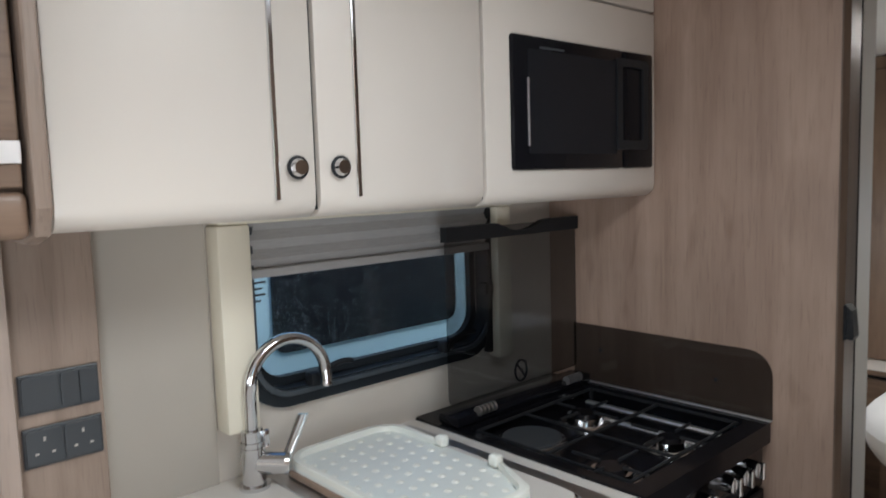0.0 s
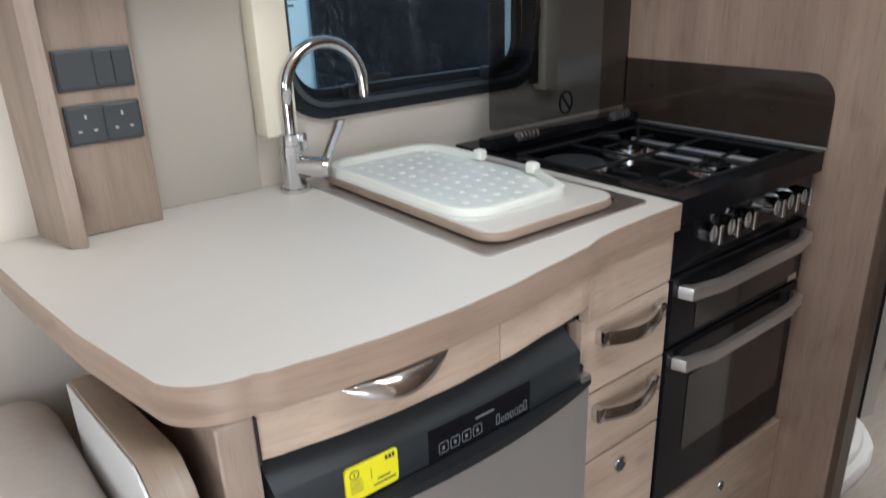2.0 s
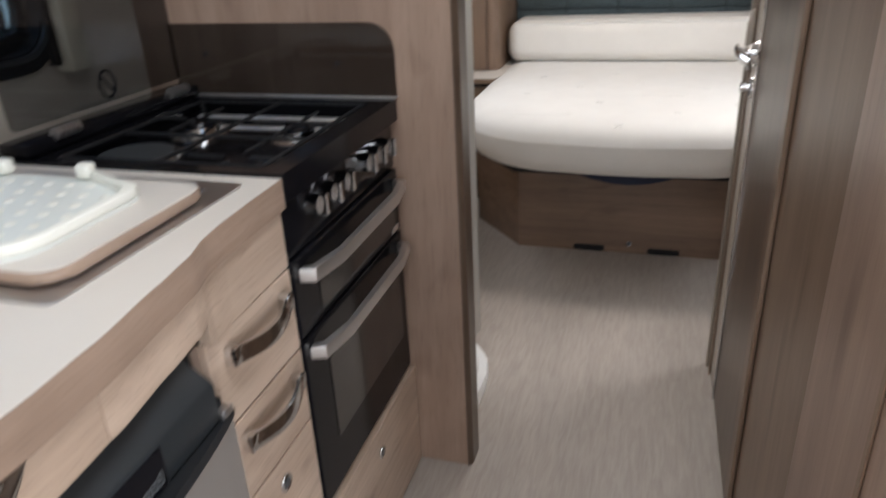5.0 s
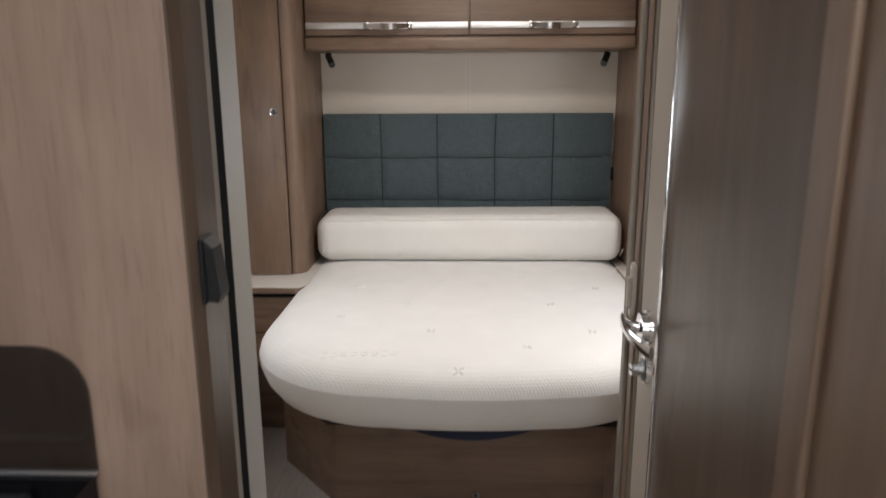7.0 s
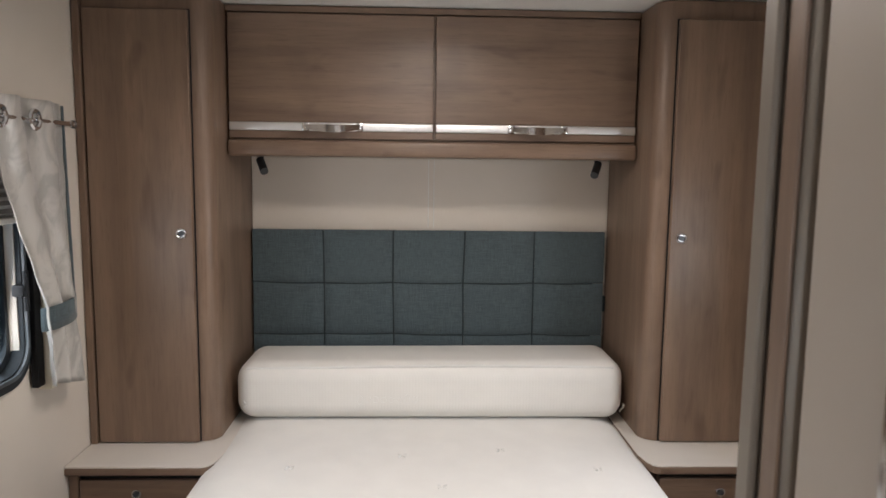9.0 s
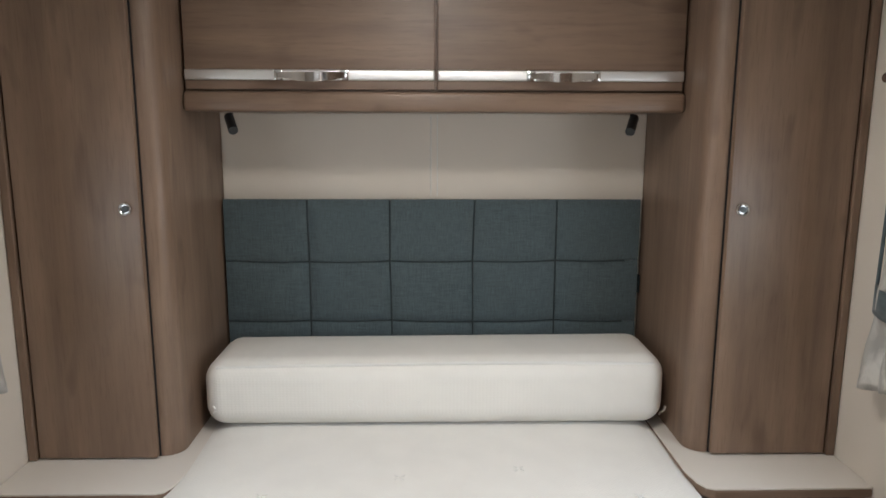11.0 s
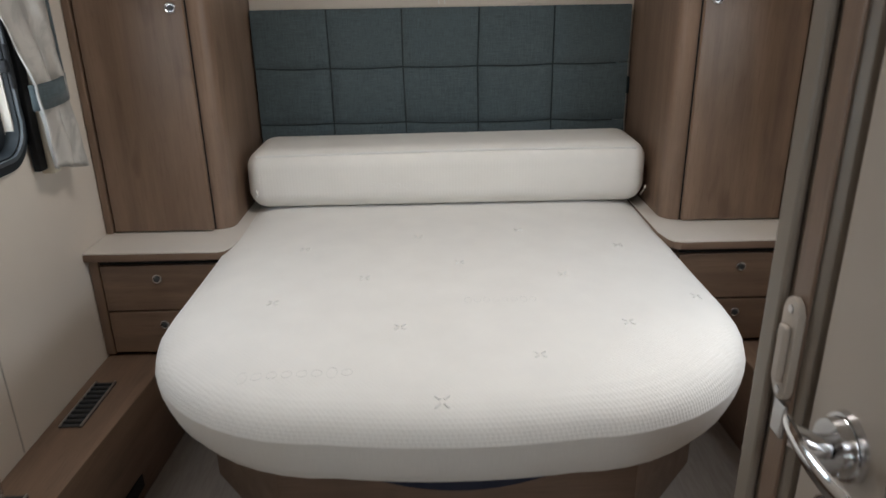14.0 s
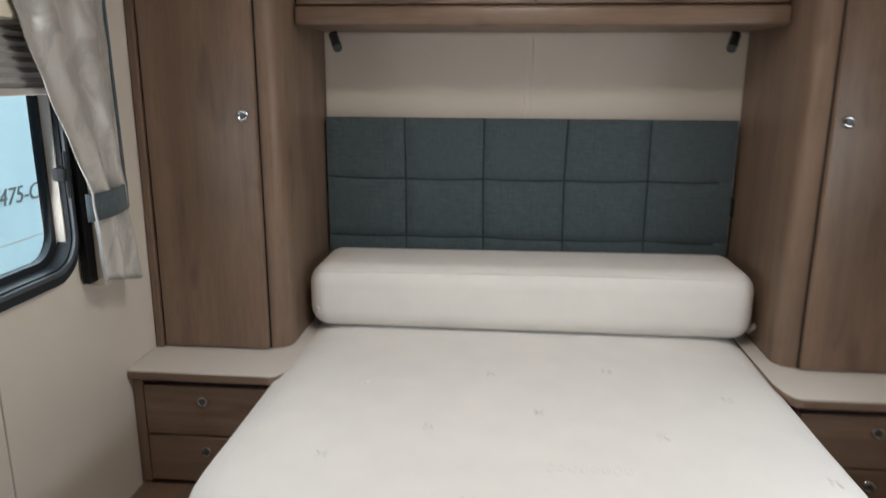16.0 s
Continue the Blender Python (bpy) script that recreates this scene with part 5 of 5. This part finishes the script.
cooker()
drawer = thing("pan_drawer", (-0.7, -2.78, 0), "light oak drawer front below the cooker", "drawer")
box("front", (-0.464, -0.4395, -3.0335, -2.534, 0.008, 0.290), OAK_H, drawer, bevel=0.002)
box("case", (-0.94, -0.465, -3.03, -2.536, 0.0, 0.285), BLACK_MATT, drawer, bevel=0)
knob(drawer, (-0.4395, -2.785, 0.231), (1, 0, 0), 0.013, 0.012)
splash = thing("side_splash_guard", (-0.7, -2.533, 0.95), "smoked glass splash guard on the oak partition", "splash guard")
o = [(-0.955, 0.950), (-0.435, 0.950), (-0.435, 1.046)] + [(-0.49 + 0.055 * math.cos(radians(a)), 1.046 + 0.055 * math.sin(radians(a))) for a in range(15, 91, 15)] + [(-0.955, 1.103)]
linked("glass", prism(o, -2.5385, -2.5335, "y", bevel=0.001), SMOKED, splash)
box("edge_strip", (-0.955, -0.435, -2.542, -2.5335, 0.9495, 0.9535), SATIN, splash, bevel=0.001)
for x, z in ((-0.87, 1.04), (-0.56, 1.02)):
    linked("fixing", rod((x, -2.5385, z), (x, -2.541, z), 0.005), BLACK_MATT, splash)


def sink():
    s = thing("sink", (-0.72, -3.27, 0.94), "inset steel sink under a cream board", "sink")
    linked("rim", loop_frame(round_rect(-1.015, -0.479, -3.433, -3.068, 0.012, 4), round_rect(-0.985, -0.512, -3.403, -3.098, 0.02, 4), 0.9425, 0.9462, "z"), STEEL, s, "brushed steel rim", True)
    linked("bowl", prism(round_rect(-0.984, -0.513, -3.402, -3.099, 0.02, 4), 0.9437, 0.9448, "z"), STEEL, s)
    linked("overflow", rod((-0.53, -3.115, 0.9448), (-0.53, -3.115, 0.949), 0.011, None, 16), CHROME, s, "", True)
    return s


sink()
board = thing("sink_cover_board", (-0.72, -3.3, 0.95), "cream laminate sink cover with oak edge", "board")
linked("core", prism(round_rect(-0.985, -0.497, -3.407, -3.125, 0.03, 6), 0.9495, 0.9625, "z", bevel=0.004), OAK_EDGE, board, "oak board edge", True)
linked("face", prism(round_rect(-0.983, -0.499, -3.405, -3.127, 0.03, 6), 0.9627, 0.9655, "z", bevel=0.001), TOP, board, "cream laminate face")


def drainer():
    m = thing("draining_mat", (-0.74, -3.28, 0.966), "cream plastic draining mat with raised rim and dimples", "draining mat")
    x0, x1, y0, y1 = -0.985, -0.548, -3.406, -3.146
    def line(g):
        """The mat's edge moved in by g, from one lug round to the other; one corner is cut on the slant."""
        rest = round_rect(x0 + g, x1 - g, y0 + g, y1 - g, 0.055 - g, 5)[:5:-1]
        return [(-0.660, y1 - g), (x1 - 0.014 - g, -3.187 - g), (x1 - 0.004 - g, -3.197 - g), (x1 - g, -3.212 - g)] + rest + [(-0.815, y1 - g)]

    linked("sheet", prism(line(0.0), 0.9657, 0.9705, "z"), MAT_SHEET, m, "milky translucent mat sheet")
    linked("rim", prism(line(0.0) + line(0.0105)[::-1], 0.9707, 0.9835, "z", bevel=0.002), MAT, m, "", True)
    for x in (-0.815, -0.672):
        linked("lug", cube((x - 0.012, x + 0.012, y1 - 0.014, y1 + 0.006, 0.972, 0.994), None, 0.006, 3), MAT, m, "", True)
    for i in range(12):
        for j in range(7):
            x, y = -0.955 + 0.0345 * i + (0.017 if j % 2 else 0), -3.378 + 0.0335 * j
            if x < -0.572 and x + y < -3.765:
                linked("dimple", rod((x, y, 0.9703), (x, y, 0.9728), 0.0078, None, 12, 0.0045), MAT, m, "", True)
    return m


drainer()


def tap():
    t = thing("tap", (-0.975, -3.468, 0.943), "chrome swan-neck mixer tap with side lever", "tap")
    bm = rod((-0.975, -3.468, 0.943), (-0.975, -3.468, 0.950), 0.028, None, 28)
    rod((-0.975, -3.468, 0.950), (-0.975, -3.468, 1.030), 0.0215, bm, 24)
    linked("base", bm, CHROME, t, "", True)
    linked("collar", rod((-0.975, -3.468, 1.020), (-0.975, -3.468, 1.050), 0.0195, None, 24), CHROME, t, "", True)
    pts = [(-0.975, -3.468, 1.04 + 0.02 * k) for k in range(5)]
    pts += [(-0.972, -3.388 - 0.08 * math.cos(radians(a)), 1.125 + 0.08 * math.sin(radians(a))) for a in range(0, 181, 10)]
    pts += [(-0.970, -3.308, 1.115), (-0.970, -3.3075, 1.10)]
    linked("spout", tube(pts, 0.0115, None, 16), CHROME, t, "", True)
    linked("collar_ring", rod((-0.975, -3.468, 1.012), (-0.975, -3.468, 1.020), 0.0228, None, 28), CHROME, t, "", True)
    linked("stop_tab", cube((-0.962, -0.950, -3.456, -3.446, 1.020, 1.052), None, 0.003), CHROME, t, "", True)
    bm = rod((-0.968, -3.462, 0.990), (-0.936, -3.424, 0.986), 0.0200, None, 24)
    rod((-0.936, -3.424, 0.986), (-0.931, -3.418, 0.9855), 0.0215, bm, 24, 0.019)
    lv = linked("lever_joint", bm, CHROME, t, "", True)
    bm = bmesh.new()
    rows = []
    side = Vector((0.76, 0.64, 0.0)).normalized()
    flat = Vector((-0.64, 0.76, 0.0)).normalized()
    for k in range(9):
        u = k / 8
        mid = Vector((-0.940, -3.424, 0.988)) + Vector((0.004, 0.040, 0.080)) * u
        w, th = 0.0095 + 0.0015 * u, 0.0055 - 0.002 * u
        rows.append([bm.verts.new(mid + side * w * math.cos(a) + flat * th * math.sin(a)) for a in [i / 12 * math.tau for i in range(12)]])
    for p, q in zip(rows, rows[1:]):
        for i in range(12):
            bm.faces.new((p[i], p[(i + 1) % 12], q[(i + 1) % 12], q[i]))
    bm.faces.new(rows[0])
    bm.faces.new(rows[-1][::-1])
    linked("lever", bm, CHROME, lv, "flat chrome lever blade", True)
    return t


tap()

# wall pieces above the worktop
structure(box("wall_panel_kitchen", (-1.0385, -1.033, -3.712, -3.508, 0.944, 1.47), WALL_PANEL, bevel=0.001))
fin = thing("upright_fin", (-0.98, -3.86, 0.944), "upright oak-effect fin standing on the worktop", "panel")
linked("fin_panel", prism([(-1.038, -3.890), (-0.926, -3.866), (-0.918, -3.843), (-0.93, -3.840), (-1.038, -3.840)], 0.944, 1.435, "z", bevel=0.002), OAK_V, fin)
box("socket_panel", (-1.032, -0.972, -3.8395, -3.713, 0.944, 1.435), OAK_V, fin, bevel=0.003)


def outlet(z0, z1, kind):
    p = thing("socket" if kind == "socket" else "switch", (-0.97, -3.77, z0), "dark grey double mains socket on the oak panel" if kind == "socket" else "dark grey double light switch on the oak panel", kind)
    box("plate", (-0.9715, -0.966, -3.829, -3.720, z0, z1), SLATE, p, bevel=0.002)
    for y in (-3.826, -3.7735):
        g = linked("insert", prism(round_rect(y, y + 0.0505, z0 + 0.004, z1 - 0.004, 0.006, 4), -0.966, -0.963, "x", bevel=0.001), SLATE, p)
        if kind == "socket":
            zc = (z0 + z1) / 2
            for dy, dz, w, h in ((0.025, 0.012, 0.003, 0.006), (0.014, -0.009, 0.005, 0.003), (0.036, -0.009, 0.005, 0.003)):
                box("pin_slot", (-0.9632, -0.9622, y + dy - w / 2, y + dy + w / 2, zc + dz - h / 2, zc + dz + h / 2), GREIGE, g, bevel=0)
        elif y > -3.8:
            box("rocker_line", (-0.9632, -0.9622, y + 0.0245, y + 0.026, z0 + 0.006, z1 - 0.006), BLACK_MATT, g, bevel=0)
    return p


outlet(1.167, 1.227, "switch")
outlet(1.087, 1.147, "socket")


# ---- overhead kitchen cupboards, set at a slight angle to the wall ----
def overhead():
    u = thing("overhead_cupboard", (-0.75, -3.818, 1.44), "cream lacquered overhead kitchen cupboards with chrome trims", "cupboard")
    xf = -0.752
    box("carcass", (-1.02, xf - 0.021, -3.816, -2.535, 1.455, ZC - 0.012), CREAM, u, bevel=0.004)

    def front(name, y0, y1, z0, z1, label=""):
        o = [(xf - 0.02, z1), (xf, z1), (xf, z0 + 0.03)] + [(xf - 0.03 + 0.03 * math.cos(radians(a)), z0 + 0.03 - 0.03 * math.sin(radians(a))) for a in (20, 40, 60, 80, 90)] + [(xf - 0.05, z0), (xf - 0.05, z0 + 0.01), (xf - 0.02, z0 + 0.014)]
        return linked(name, prism(o, y0, y1, "y", bevel=0.002), CREAM, u, label, True)

    for y0, y1, ys, ky in ((-3.815, -3.456, -3.522, -3.488), (-3.448, -3.100, -3.378, -3.413)):
        d = front("door", y0, y1, 1.438, 1.956)
        box("trim_strip", (xf, xf + 0.005, ys - 0.004, ys + 0.004, 1.467, 1.95), CHROME, d, "chrome vertical trim", 0.0015)
        k = knob(d, (xf, ky, 1.514), (1, 0, 0), 0.0175, 0.022, BLACK_MATT)
    front("microwave_surround", -3.092, -2.534, 1.438, 1.855)
    box("top_flap", (xf - 0.02, xf, -3.092, -2.534, 1.861, 1.956), CREAM, u, bevel=0.003)
    for y in (-3.452, -3.096):
        box("gap", (xf - 0.03, xf - 0.012, y - 0.004, y + 0.004, 1.45, 1.956), BLACK_MATT, u, bevel=0)
    u.rotation_euler = (0, 0, -radians(1.6))
    return u


overhead()


def microwave():
    m = thing("microwave", (-0.73, -2.78, 1.5), "black built-in microwave in the overhead cupboard", "microwave")
    x = -0.713
    y0, y1 = -3.025, -2.553
    box("door", (x - 0.03, x, y0, -2.672, 1.503, 1.762), BLACK, m, bevel=0.008)
    box("control_side", (x - 0.03, x, -2.6695, y1, 1.503, 1.762), BLACK, m, bevel=0.008)
    linked("window", prism(round_rect(y0 + 0.04, -2.70, 1.535, 1.735, 0.004), x, x + 0.0016, "x"), DARKGLASS, m, "dark door glass")
    linked("panel_frame", loop_frame(round_rect(-2.70, -2.585, 1.545, 1.742, 0.006, 4), round_rect(-2.682, -2.603, 1.565, 1.725, 0.004, 4), x, x + 0.006, "x"), BLACK_MATT, m)
    box("handle_line", (x, x + 0.004, y0 + 0.037, y0 + 0.041, 1.55, 1.68), STEEL, m, bevel=0.001)
    box("maker_bar", (x, x + 0.001, y0 + 0.075, y0 + 0.15, 1.738, 1.742), SLATE, m, bevel=0)
    m.rotation_euler = (0, 0, -radians(1.6))
    return m


microwave()

# ---- lounge pieces beside the kitchen ----
lk = thing("lounge_locker", (-0.75, -4.6, 1.42), "brown wood-effect lounge overhead locker with chrome strip", "locker")
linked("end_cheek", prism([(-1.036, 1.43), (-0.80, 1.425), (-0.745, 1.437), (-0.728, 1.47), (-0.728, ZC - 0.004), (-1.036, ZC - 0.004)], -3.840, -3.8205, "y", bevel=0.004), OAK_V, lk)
box("body", (-1.036, -0.765, -5.6, -3.842, 1.45, ZC - 0.004), ELM_Y, lk)
d = box("door", (-0.764, -0.745, -4.72, -3.846, 1.495, 1.94), ELM_Y, lk, bevel=0.003)
box("strip", (-0.7447, -0.741, -4.72, -3.846, 1.522, 1.548), SATIN, d, "glossy metal inlay strip", 0.001)
box("bottom_rail", (-0.766, -0.744, -5.6, -3.842, 1.435, 1.490), ELM_Y, lk, bevel=0.01, seg=3)
d = box("door", (-0.764, -0.745, -5.6, -4.727, 1.495, 1.94), ELM_Y, lk, bevel=0.003)
box("strip", (-0.7447, -0.741, -5.6, -4.727, 1.522, 1.548), SATIN, d, "glossy metal inlay strip", 0.001)

bench = thing("bench_end", (-0.65, -3.905, 0), "white bench end panel with wide oak edging", "bench end")
r = 0.10


def bench_outline(g):
    pts = [(-0.82, 0.0), (-0.372 - g, 0.0)]
    cx, cz = -0.372 - r, 0.868 - r
    pts += [(cx + (r - g) * math.cos(radians(a)), cz + (r - g) * math.sin(radians(a))) for a in range(0, 81, 10)]
    pts += [(-0.82, 0.79 - g)]
    return pts


linked("oak_rim", prism(bench_outline(0.0), -3.925, -3.884, "y", bevel=0.002), OAK_RIM, bench, "oak edging", True)
linked("face", prism(bench_outline(0.004), -3.9285, -3.9255, "y", bevel=0.001), WHITE_PL, bench, "white laminate face")
seat = thing("lounge_bench", (-0.7, -4.6, 0), "beige upholstered lounge bench cushions", "bench")
box("base", (-1.036, -0.46, -5.9, -3.94, 0.0, 0.36), OAK_H, seat, bevel=0.002)
bm = cube((-1.03, -0.44, -5.9, -4.13, 0.362, 0.50), None, 0.06, 5)
linked("seat_cushion", bm, CUSHION, seat, "", True)
bm = cube((-1.03, -0.20, -4.125, -3.932, 0.362, 0.70), None, 0.06, 6)
for v in bm.verts:
    v.co.z += (v.co.z > 0.6) * 0.11 * smooth01((v.co.x + 0.95) / 0.7)
linked("back_cushion", bm, CUSHION, seat, "", True)
